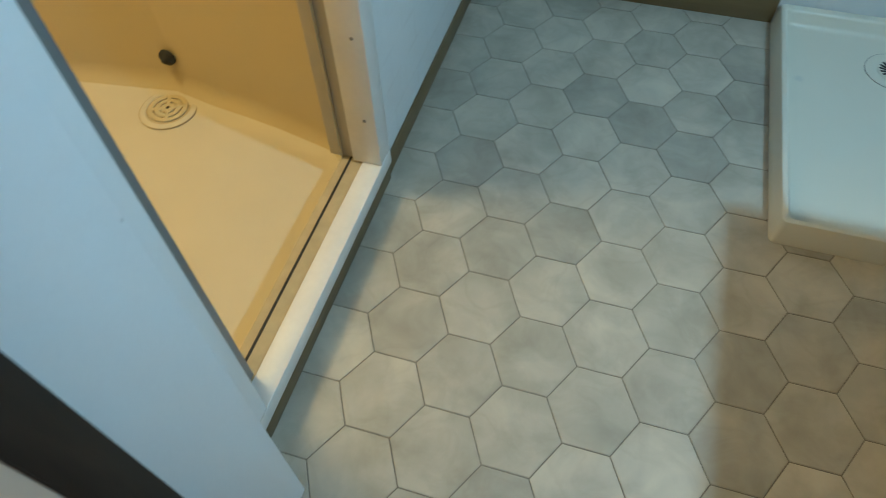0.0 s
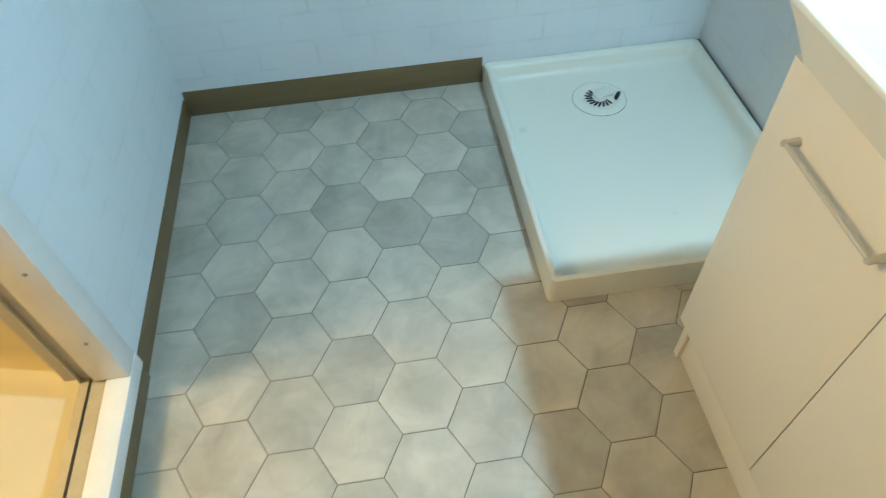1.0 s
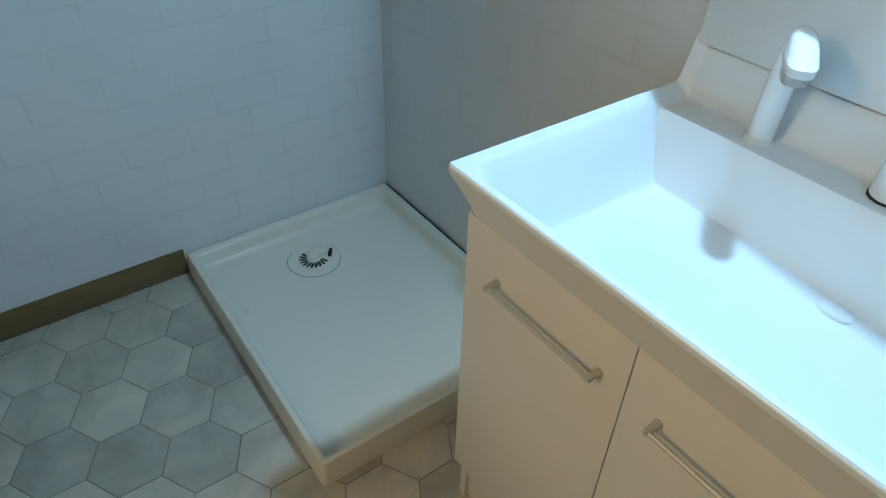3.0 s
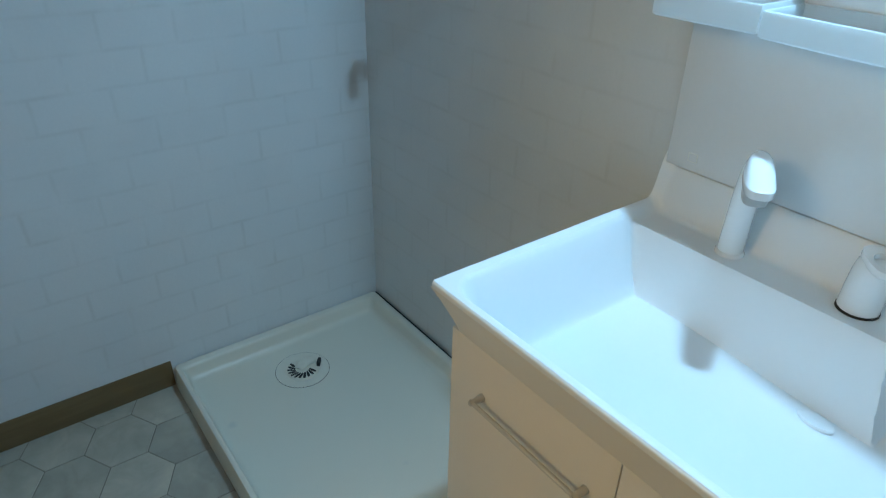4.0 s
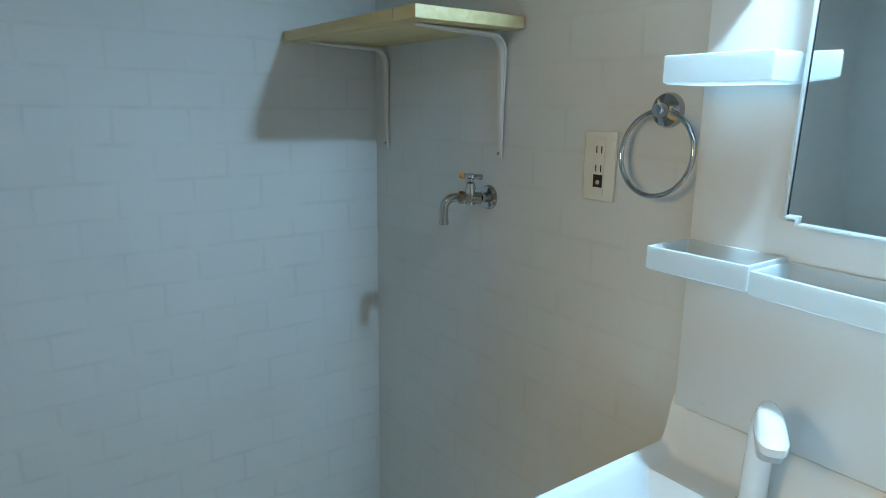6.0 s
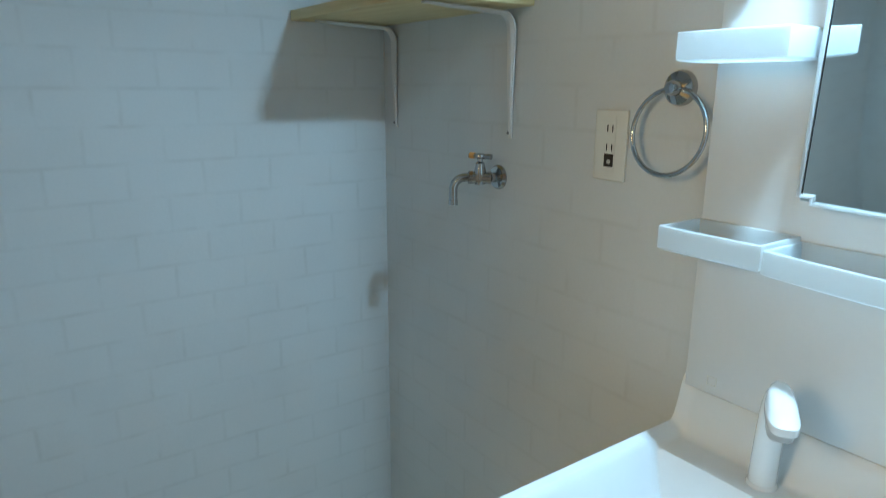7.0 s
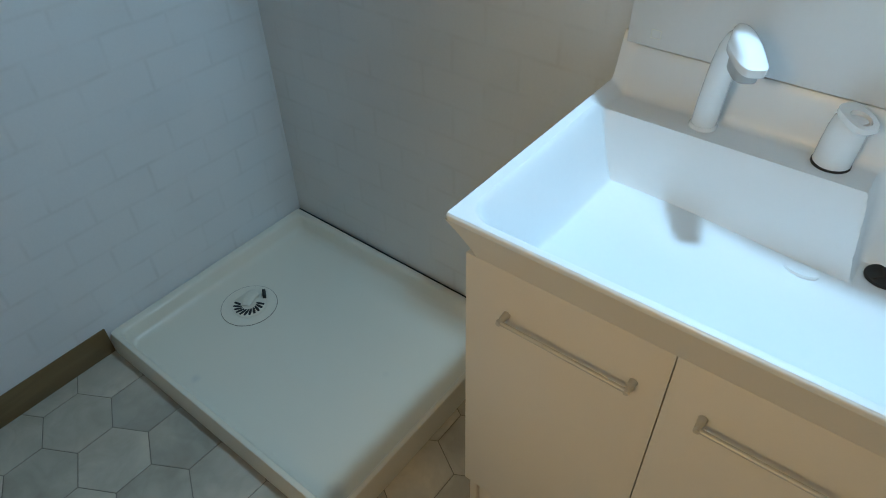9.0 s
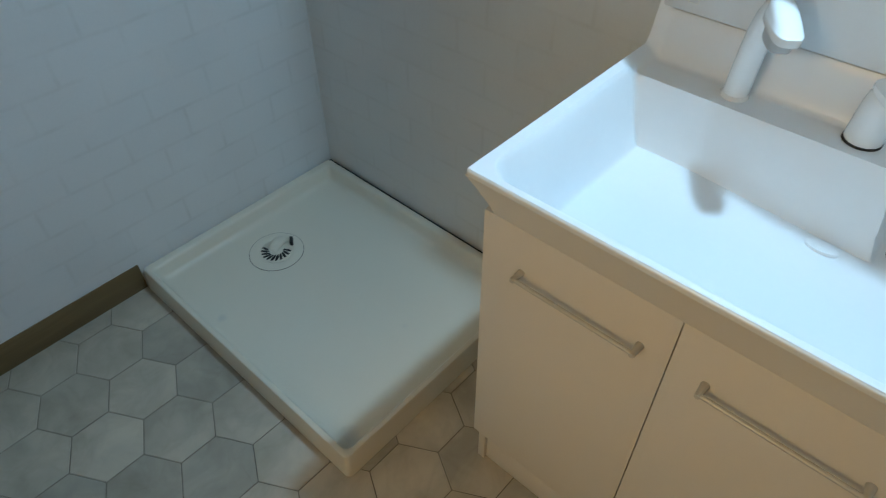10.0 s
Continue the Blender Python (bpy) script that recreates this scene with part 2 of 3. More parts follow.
CERAMIC = material("basin_white", (0.81, 0.825, 0.83), rough=0.30, vary=0.02, grain=100, blotch=6, bump=0.0)
# cabinet cream painted lighter, to offset the shade under the rim
APRON = material("apron_cream_lightened", (0.80, 0.755, 0.68), rough=0.4, vary=0.03, grain=200, blotch=4, bump=0.02)
PANEL = material("panel_white", (0.76, 0.755, 0.74), rough=0.22, vary=0.03, grain=120, blotch=3, bump=0.0)
TRAY = material("tray_plastic", (0.84, 0.87, 0.88), rough=0.3, vary=0.03)


def frosted(m, share):
    """Lets part of the light through, scattered, as milky plastic does."""
    t = m.node_tree
    out = t.nodes["Material Output"]
    tr = t.nodes.new("ShaderNodeBsdfTranslucent")
    tr.inputs["Color"].default_value = (0.88, 0.90, 0.90, 1)
    mx = t.nodes.new("ShaderNodeMixShader")
    mx.inputs[0].default_value = share
    t.links.new(t.nodes["Principled BSDF"].outputs[0], mx.inputs[1])
    t.links.new(tr.outputs[0], mx.inputs[2])
    t.links.new(mx.outputs[0], out.inputs["Surface"])


frosted(TRAY, 0.6)
FAUCET = material("faucet_white", (0.80, 0.80, 0.79), rough=0.22, vary=0.03, coat=0.3)
FAUCET_GREY = material("faucet_grey", (0.42, 0.42, 0.41), rough=0.35, vary=0.05)
SATIN = material("satin_metal", (0.60, 0.575, 0.53), rough=0.45, metal=0.35, vary=0.06)
CHROME = material("chrome", (0.47, 0.485, 0.50), rough=0.05, metal=1.0, vary=0.04, bump=0.0)
BRASS = material("orange_mark", (0.75, 0.33, 0.08), rough=0.4, vary=0.05)
PLATE = material("outlet_ivory", (0.79, 0.775, 0.70), rough=0.4, vary=0.03)
BRACKET = material("bracket_white", (0.78, 0.77, 0.74), rough=0.4, vary=0.05)
MIRROR = material("mirror_silver", (0.80, 0.84, 0.83), rough=0.015, metal=1.0, vary=0.01, bump=0.0)
HALLPAPER = material("hall_wall", (0.72, 0.54, 0.40), rough=0.8, vary=0.05)
HALLFLOOR = wood("hall_floor", (0.26, 0.15, 0.07), (0.40, 0.25, 0.13), "y", 9, 0.35)
INK = material("ink", (0.40, 0.40, 0.39), rough=0.6, vary=0.1)
INK_RED = material("ink_red", (0.60, 0.50, 0.47), rough=0.6, vary=0.1)
GLOW = material("lamp_glow", (0.9, 0.9, 0.9), rough=0.5, vary=0.0)
GLOW.node_tree.nodes["Principled BSDF"].inputs["Emission Color"].default_value = (0.80, 0.93, 1.0, 1)
GLOW.node_tree.nodes["Principled BSDF"].inputs["Emission Strength"].default_value = 3.0


# ---- mesh helpers ----
def smooth(a, b, v):
    k = min(max((v - a) / (b - a), 0.0), 1.0)
    return k * k * (3 - 2 * k)


def add_box(bm, lo, hi, bevel=0.0, seg=2):
    s = [(b - a) for a, b in zip(lo, hi)]
    c = [(a + b) / 2 for a, b in zip(lo, hi)]
    made = bmesh.ops.create_cube(bm, size=1.0, matrix=Matrix.Translation(c) @ Matrix.Diagonal((*s, 1)))
    if bevel:
        edges = {e for v in made["verts"] for e in v.link_edges}
        bmesh.ops.bevel(bm, geom=list(edges), offset=bevel, segments=seg, affect="EDGES", profile=0.5)
    return bm


def box(lo, hi, bevel=0.0, seg=2):
    return add_box(bmesh.new(), lo, hi, bevel, seg)


def add_cyl(bm, p0, p1, r0, r1=None, n=24, caps=True):
    r1 = r0 if r1 is None else r1
    p0, p1 = Vector(p0), Vector(p1)
    d = p1 - p0
    q = d.to_track_quat("Z", "Y").to_matrix().to_4x4()
    bmesh.ops.create_cone(bm, cap_ends=caps, segments=n, radius1=r0, radius2=r1, depth=d.length,
                          matrix=Matrix.Translation((p0 + p1) / 2) @ q)
    return bm


def add_lathe(bm, base, axis, profile, n=32):
    """Turns (radius, height) pairs round an axis at base."""
    q = Vector(axis).to_track_quat("Z", "Y")
    rings = []
    for r, h in profile:
        rings.append([bm.verts.new(Vector(base) + q @ Vector((r * math.cos(2 * math.pi * i / n), r * math.sin(2 * math.pi * i / n), h))) for i in range(n)])
    for a, b in zip(rings, rings[1:]):
        for i in range(n):
            bm.faces.new((a[i], a[(i + 1) % n], b[(i + 1) % n], b[i]))
    bm.faces.new(rings[0][::-1])
    bm.faces.new(rings[-1])
    return bm


def add_tube(bm, points, radii, n=16, squash=1.0, up=(0, 0, 1)):
    """A tube along points."""
    pts = [Vector(p) for p in points]
    rings = []
    for i, p in enumerate(pts):
        d = (pts[min(i + 1, len(pts) - 1)] - pts[max(i - 1, 0)]).normalized()
        side = d.cross(Vector(up))
        side = side.normalized() if side.length > 1e-4 else d.orthogonal().normalized()
        top = side.cross(d).normalized()
        r = radii[i] if isinstance(radii, (list, tuple)) else radii
        rings.append([bm.verts.new(p + side * r * math.cos(2 * math.pi * k / n) + top * r * squash * math.sin(2 * math.pi * k / n)) for k in range(n)])
    for a, b in zip(rings, rings[1:]):
        for k in range(n):
            bm.faces.new((a[k], a[(k + 1) % n], b[(k + 1) % n], b[k]))
    bm.faces.new(rings[0][::-1])
    bm.faces.new(rings[-1])
    return bm


def rounded_rect(x0, x1, y0, y1, r, z, n=6):
    pts = []
    for cx, cy, a0 in ((x1 - r, y1 - r, 0), (x0 + r, y1 - r, 90), (x0 + r, y0 + r, 180), (x1 - r, y0 + r, 270)):
        for i in range(n + 1):
            a = radians(a0 + 90 * i / n)
            pts.append((cx + r * math.cos(a), cy + r * math.sin(a), z))
    return pts


def add_loft(bm, loops, cap_first=False, cap_last=False):
    rings = [[bm.verts.new(p) for p in loop] for loop in loops]
    for a, b in zip(rings, rings[1:]):
        for i in range(len(a)):
            bm.faces.new((a[i], a[(i + 1) % len(a)], b[(i + 1) % len(a)], b[i]))
    if cap_first:
        bm.faces.new(rings[0][::-1])
    if cap_last:
        bm.faces.new(rings[-1])
    return bm


def to_mesh(name, bm, mat, shade=True):
    bmesh.ops.recalc_face_normals(bm, faces=bm.faces[:])
    if shade:
        for f in bm.faces:
            f.smooth = True
        for e in bm.edges:
            if len(e.link_faces) == 2 and e.calc_face_angle(0) > radians(38):
                e.smooth = False
    me = bpy.data.meshes.new(name)
    bm.to_mesh(me)
    bm.free()
    me.materials.append(mat)
    return me


def part(name, bm, mat, parent=None, label="", shade=True):
    ob = new(name, to_mesh(name, bm, mat, shade))
    if parent:
        ob.parent = parent
    if label:
        ob["label"] = label
    return ob


def thing(name, label, category, group=""):
    ob = new(name)
    return tagged(ob, label, category, group)


def setting(name, bm, mat, label, category):
    return tagged(part(name, bm, mat), label, category, kind="structure")


# ---- large structure ----
LEFT, H = -1.508, 2.30
NEAR_X, NEAR_Y = -1.405, -1.570     # face and far edge of the thicker wall beside the bath door
FRONT = -1.714                       # washroom side of the entrance
DOOR_Y0, DOOR_Y1, DOOR_H = -1.51, -0.849, 1.95

floor = setting("floor", box((LEFT - 0.005, FRONT - 0.06, -0.05), (0.0, 0.0, -0.0018)), GROUT, "pale marbled hexagonal floor tiles with thin dark joints", "floor")
setting("wall_back", box((LEFT - 0.10, 0.0, -0.05), (0.10, 0.10, H)), PAPER_X, "white wallpapered wall with a faint brick pattern", "wall")
setting("wall_right", box((0.0, FRONT - 0.06, -0.05), (0.10, 0.0, H)), PAPER_Y, "white wallpapered wall with a faint brick pattern", "wall")
setting("wall_left", box((LEFT - 0.10, DOOR_Y1, -0.05), (LEFT, 0.0, H)), PAPER_Y, "white wallpapered wall beside the bath doorway", "wall")
bm = box((LEFT - 0.10, DOOR_Y0 - 0.06, DOOR_H), (LEFT, DOOR_Y1, H))
setting("wall_left_lintel", bm, PAPER_Y, "white wallpapered wall over the bath doorway", "wall")
setting("wall_left_near", box((LEFT - 0.10, FRONT, -0.05), (NEAR_X, NEAR_Y, H), 0.002), PLAIN, "plain white painted wall between bath doorway and entrance", "wall")
setting("ceiling", box((LEFT - 0.10, FRONT - 0.06, H), (0.10, 0.10, H + 0.08)), PLASTER, "plain white ceiling", "ceiling")
bm = box((-0.56, FRONT - 0.06, 0.0), (0.0, FRONT, H))
setting("wall_front", bm, PAPER_X, "white wallpapered wall beside the entrance", "wall")
setting("wall_front_lintel", box((-1.45, FRONT - 0.06, 2.03), (-0.56, FRONT, H)), PAPER_X, "white wallpapered wall over the entrance", "wall")

# baseboards
bm = box((LEFT + 0.004, -0.0035, 0.0), (-0.652, -0.0002, 0.083), 0.0012)
setting("baseboard_back", bm, BASEBOARD, "dark brown wooden baseboard", "baseboard")
bm = box((LEFT + 0.0002, DOOR_Y1 - 0.002, 0.0), (LEFT + 0.004, -0.0038, 0.060), 0.0012)
setting("baseboard_left", bm, BASEBOARD_Y, "dark brown wooden baseboard", "baseboard")
bm = box((LEFT - 0.02, NEAR_Y + 0.001, 0.0), (LEFT + 0.009, DOOR_Y1 - 0.003, 0.052), 0.002)
setting("baseboard_sill", bm, BASEBOARD_Y, "dark brown strip under the bath door sill", "baseboard")
# dark joint between pan and wall
bm = box((-0.007, -0.955, 0.0), (-0.0004, -0.001, 0.058), 0.001)
setting("trim_pan_joint", bm, RUBBER, "dark sealing strip along the wall", "trim")

# entrance frame
frame_ob = tagged(new("door_frame"), "dark brown wooden entrance door frame", "door frame", kind="structure")
part("jamb", box((-1.46, FRONT - 0.045, 0.0), (-1.372, FRONT + 0.004, 2.03), 0.003), DARKWOOD, frame_ob)
part("jamb", box((-0.60, FRONT - 0.062, 0.0), (-0.558, FRONT + 0.004, 2.03), 0.003), DARKWOOD, frame_ob)
part("head", box((-1.372, FRONT - 0.062, 1.99), (-0.60, FRONT + 0.004, 2.03), 0.003), DARKWOOD, frame_ob)
part("threshold", box((-1.372, FRONT - 0.062, -0.03), (-0.60, FRONT + 0.0, 0.004), 0.002), DARKWOOD, frame_ob)

# hall behind the entrance
HB = -3.2
setting("hall_floor", box((-1.46, HB, -0.05), (0.10, FRONT - 0.062, 0.0)), HALLFLOOR, "brown wooden hall floor", "floor")
setting("hall_wall_left", box((-1.56, HB, -0.05), (-1.377, FRONT - 0.0455, 2.4)), HALLPAPER, "beige hall wall", "wall")
setting("hall_wall_right", box((0.10, HB, -0.05), (0.20, FRONT - 0.0625, 2.4)), HALLPAPER, "beige hall wall", "wall")
setting("hall_wall_back", box((-1.56, HB - 0.1, -0.05), (0.20, HB, 2.4)), HALLPAPER, "beige hall wall", "wall")
setting("hall_ceiling", box((-1.56, HB, 2.4), (0.20, FRONT - 0.0625, 2.48)), PLASTER, "plain white hall ceiling", "ceiling")

# bath room: moulded walls with rounded feet
BX0, BX1, BY0, BY1 = -2.95, -1.592, -1.95, -0.715
CREASE = -2.115


def bath_outline(inset, z):
    """The unit's plan: a straight wall with the drain, then one that turns in towards the doorway."""
    pts = [(BX1 - inset * 0.3, DOOR_Y0 + 0.004, z), (BX1 - inset * 0.3, -0.90, z)]
    for i in range(9):
        k = i / 8
        a = radians(10 + 70 * k)
        pts.append((BX1 - inset * 0.6 - 0.09 + 0.09 * math.cos(a), -0.895 - inset * 0.5 + 0.085 * math.sin(a), z))
    for k in (0.25, 0.5, 0.75):
        pts.append((-1.70 + (CREASE + 1.70) * k, -0.806 - inset + 0.082 * k ** 0.6, z))
    pts += [(CREASE, BY1 - inset, z), (CREASE - 0.012, BY1 + 0.004 - inset, z), (-2.5, BY1 - 0.045 - inset, z), (BX0 + 0.1 + inset, BY1 - 0.09 - inset, z), (BX0 + inset, BY1 - 0.18 - inset, z), (BX0 + inset, BY0 + inset, z), (BX1 - inset * 0.3, BY0 + inset, z)]
    return pts


bm = bmesh.new()
rings = [[bm.verts.new(p) for p in bath_outline(a, z)] for a, z in ((0.0, 2.1), (0.0, 1.0), (0.0, 0.075), (0.003, 0.055), (0.012, 0.036), (0.026, 0.024))]
for n, (a, b) in enumerate(zip(rings, rings[1:])):
    for i in range(len(a)):
        if i == 0 and n < 2:
            continue
        j = (i + 1) % len(a)
        bm.faces.new((a[i], a[j], b[j], b[i]))
setting("bath_wall", bm, CREAM, "cream moulded bath unit wall in warm light", "wall")
bm = add_loft(bmesh.new(), [bath_outline(0.026, 0.024), bath_outline(0.045, 0.018), bath_outline(0.075, 0.014)], cap_last=True)
setting("bath_floor", bm, CREAM_FLOOR, "pale cream moulded bath floor", "floor")
setting("bath_ceiling", box((BX0, BY0, 2.1), (LEFT - 0.101, BY1 + 0.02, 2.16)), CREAM, "cream bath unit ceiling", "ceiling")
setting("bath_wall_side", box((BX1 + 0.004, BY0, 0.0), (LEFT - 0.1, DOOR_Y0 - 0.005, 2.1)), CREAM, "cream bath unit wall", "wall")

# bath door frame
bath_frame = tagged(new("bath_door_frame"), "white metal bath door frame with grey seals", "door frame", kind="structure")
sill = part("sill", box((-1.542, NEAR_Y + 0.002, 0.052), (LEFT + 0.014, DOOR_Y1, 0.092), 0.003), FRAME_WHITE, bath_frame)
part("track", box((-1.595, DOOR_Y0 + 0.01, 0.020), (-1.5425, DOOR_Y1 - 0.01, 0.086), 0.002), DRAIN_WELL, bath_frame)
part("seal", box((-1.5755, DOOR_Y0 + 0.01, 0.084), (-1.5705, DOOR_Y1 - 0.02, 0.0875)), RUBBER, bath_frame, "black rubber seal")
part("jamb", box((-1.563, DOOR_Y1 - 0.055, 0.0925), (LEFT + 0.013, DOOR_Y1 - 0.001, DOOR_H), 0.003), FRAME_WHITE, bath_frame)
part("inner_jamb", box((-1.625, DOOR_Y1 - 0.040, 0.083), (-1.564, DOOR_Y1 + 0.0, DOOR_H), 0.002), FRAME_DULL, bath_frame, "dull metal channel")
part("jamb", box((-1.543, NEAR_Y + 0.001, 0.0925), (LEFT + 0.013, -1.4825, DOOR_H), 0.001), PLAIN, bath_frame)
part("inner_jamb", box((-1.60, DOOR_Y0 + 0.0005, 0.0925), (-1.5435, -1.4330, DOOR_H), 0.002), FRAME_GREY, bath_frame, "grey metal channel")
part("head", box((-1.60, DOOR_Y0, DOOR_H - 0.05), (LEFT + 0.005, DOOR_Y1 - 0.056, DOOR_H), 0.002), FRAME_WHITE, bath_frame)
for zz in (0.22, 0.42, 0.66):
    part("screw", add_lathe(bmesh.new(), (-1.52, DOOR_Y1 - 0.0545, zz), (0, -1, 0), [(0.004, 0), (0.004, 0.001), (0.002, 0.002)], 10), FRAME_GREY, bath_frame)

# ---- things ----


def make_bath_drain():
    t = thing("floor_drain", "round cream drain cover in the bath floor", "drain")
    c = (-2.122, -0.798, 0.0165)
    part("rim", add_lathe(bmesh.new(), c, (0, 0, 1), [(0.072, -0.001), (0.072, 0.002), (0.069, 0.003), (0.058, 0.003), (0.056, 0.0)], 40), CREAM_FLOOR, t)
    part("gap_ring", add_lathe(bmesh.new(), c, (0, 0, 1), [(0.0745, -0.001), (0.0745, 0.0012), (0.0722, 0.0012)], 40), DRAIN_WELL, t)
    # nearly flat disc; the shade of the well is in its darker cream
    part("well", add_lathe(bmesh.new(), c, (0, 0, 1), [(0.0558, 0.0004), (0.0, 0.0006)], 40), DRAIN_WELL, t, "shaded drain well")
    for r in (0.050, 0.034, 0.017):
        part("cover_ring", add_lathe(bmesh.new(), c, (0, 0, 1), [(r, 0.001), (r, 0.0055), (r - 0.001, 0.0062), (r - 0.011, 0.0062), (r - 0.012, 0.0055), (r - 0.012, 0.001)], 36), CREAM, t)
    for a in (25, 115):
        bar = box((-0.049, -0.005, 0.0010), (0.049, 0.005, 0.0064), 0.0008)
        bmesh.ops.transform(bar, matrix=pose(c[0], c[1], c[2], 0, 0, a), verts=bar.verts)
        part("cover_bar", bar, CREAM, t)
    return t


def make_bath_plug():
    t = thing("rubber_plug", "black rubber plug hanging on the cream bath wall", "plug")
    part("plug", add_lathe(bmesh.new(), (-2.128, BY1 - 0.001, 0.120), (0, -1, 0), [(0.017, 0), (0.022, 0.004), (0.020, 0.013), (0.012, 0.019), (0.005, 0.026)], 20), RUBBER, t)
    return t


def make_soap_ledge():
    t = thing("wall_plate", "small square cream plate on the bath wall", "wall plate")
    part("plate", box((-1.725, -0.8195, 0.472), (-1.655, -0.8135, 0.542), 0.003), CREAM_FLOOR, t)
    return t


make_bath_drain()
make_bath_plug()
make_soap_ledge()

PAN_X, PAN_Y, PAN_Z = -0.648, -0.802, 0.065


def make_pan():
    t = thing("washing_machine_pan", "off-white plastic washing machine tray on the tiled floor", "drain pan")
    x0, x1, y0, y1 = PAN_X, -0.008, PAN_Y, -0.001
    loops = [rounded_rect(x0 + a, x1 - b, y0 + c, y1 - d, r, z, 6) for a, b, c, d, r, z in (
        (-0.005, 0.0, -0.006, 0.0, 0.014, 0.0005), (0.0, 0.0, 0.0, 0.0, 0.012, 0.056), (0.002, 0.002, 0.002, 0.002, 0.012, PAN_Z - 0.002), (0.005, 0.004, 0.005, 0.004, 0.012, PAN_Z),
        (0.013, 0.018, 0.012, 0.022, 0.012, PAN_Z), (0.016, 0.022, 0.015, 0.026, 0.013, PAN_Z - 0.003), (0.018, 0.025, 0.017, 0.029, 0.015, PAN_Z - 0.010),
        (0.021, 0.030, 0.020, 0.034, 0.018, 0.034), (0.024, 0.034, 0.023, 0.039, 0.020, 0.0265), (0.030, 0.041, 0.029, 0.047, 0.023, 0.0222), (0.040, 0.052, 0.038, 0.058, 0.028, 0.0208), (0.07, 0.09, 0.07, 0.10, 0.030, 0.0205))]
    part("tray", add_loft(bmesh.new(), loops, cap_first=True, cap_last=True), FRP, t)
    c = Vector((-0.350, -0.172, 0.0206))
    d = part("drain_rim", add_lathe(bmesh.new(), c, (0, 0, 1), [(0.074, 0), (0.074, 0.0012), (0.071, 0.0022), (0.050, 0.0024), (0.047, 0.0012)], 40), FRP, t)
    part("rim_gap", add_lathe(bmesh.new(), c, (0, 0, 1), [(0.0755, 0.0), (0.0755, 0.0007), (0.072, 0.0008)], 40), GROUT, d)
    g = part("grille", add_lathe(bmesh.new(), c + Vector((0, 0, 0.001)), (0, 0, 1), [(0.046, 0), (0.046, 0.002), (0.042, 0.004), (0.0, 0.0045)], 36), FRP_OLD, t, "round slotted drain cover")
    for i in range(11):
        a = radians(122 + i * 19)
        u, w = Vector((math.cos(a), math.sin(a), 0)), Vector((-math.sin(a), math.cos(a), 0))
        b = bmesh.new()
        z = Vector((0, 0, 0.0052))
        p, q = c + u * 0.019 + w * 0.004 + z, c + u * 0.041 - w * 0.003 + z
        add_tube(b, [p, (p + q) / 2, q], [0.0022, 0.0040, 0.0030], 8, 0.35)
        part("slot", b, DARK, g)
    b = bmesh.new()
    add_tube(b, [c + Vector((-0.010, 0.004, 0.003)), c + Vector((0.004, 0.012, 0.008)), c + Vector((0.022, 0.018, 0.010)), c + Vector((0.040, 0.016, 0.009))], [0.013, 0.018, 0.019, 0.015], 18, 0.55)
    e = part("elbow", b, FRP_OLD, t, "cream plastic hose elbow")
    b = box((-0.0045, -0.013, 0.002), (0.0045, 0.013, 0.0165), 0.002)
    bmesh.ops.transform(b, matrix=pose(c.x + 0.0485, c.y - 0.006, c.z, 0, 0, -38), verts=b.verts)
    part("opening", b, DARK, e, "dark open slot")
    return t


make_pan()

VY0, VY1, VX, RIM = -1.556, -0.956, -0.478, 0.785


def make_cabinet():
    t = thing("vanity_cabinet", "cream-white vanity base cabinet with two doors", "cabinet")
    b = bmesh.new()
    y0, y1 = -1.546, -0.968
    add_box(b, (-0.430, y0, 0.0005), (-0.002, y0 + 0.016, 0.70), 0.001)
    add_box(b, (-0.430, y1 - 0.016, 0.0005), (-0.002, y1, 0.70), 0.001)
    add_box(b, (-0.430, y0 + 0.016, 0.125), (-0.002, y1 - 0.016, 0.14))
    add_box(b, (-0.02, y0 + 0.016, 0.14), (-0.002, y1 - 0.016, 0.70))
    part("body", b, CABINET, t)
    part("toe_kick", box((-0.422, y0 + 0.0165, 0.0005), (-0.41, y1 - 0.0165, 0.1245), 0.001), CABINET, t)
    for ya, yb, h0, h1 in ((-1.2636, y1, -1.231, -1.032), (y0, -1.2652, -1.506, -1.307)):
        d = part("door", box((-0.4475, ya, 0.128), (-0.4305, yb, 0.7040), 0.0006), CABINET, t)
        b = bmesh.new()
        hz, hx = 0.627, -0.466
        add_cyl(b, (hx, h0 + 0.002, hz), (hx, h1 - 0.002, hz), 0.0033, n=14)
        for y in (h0 + 0.006, h1 - 0.006):
            add_cyl(b, (hx - 0.004, y, hz), (-0.4478, y, hz), 0.0038, 0.0060, n=14)
        part("handle", b, SATIN, d, "slim satin metal bar handle")
    return t


make_cabinet()


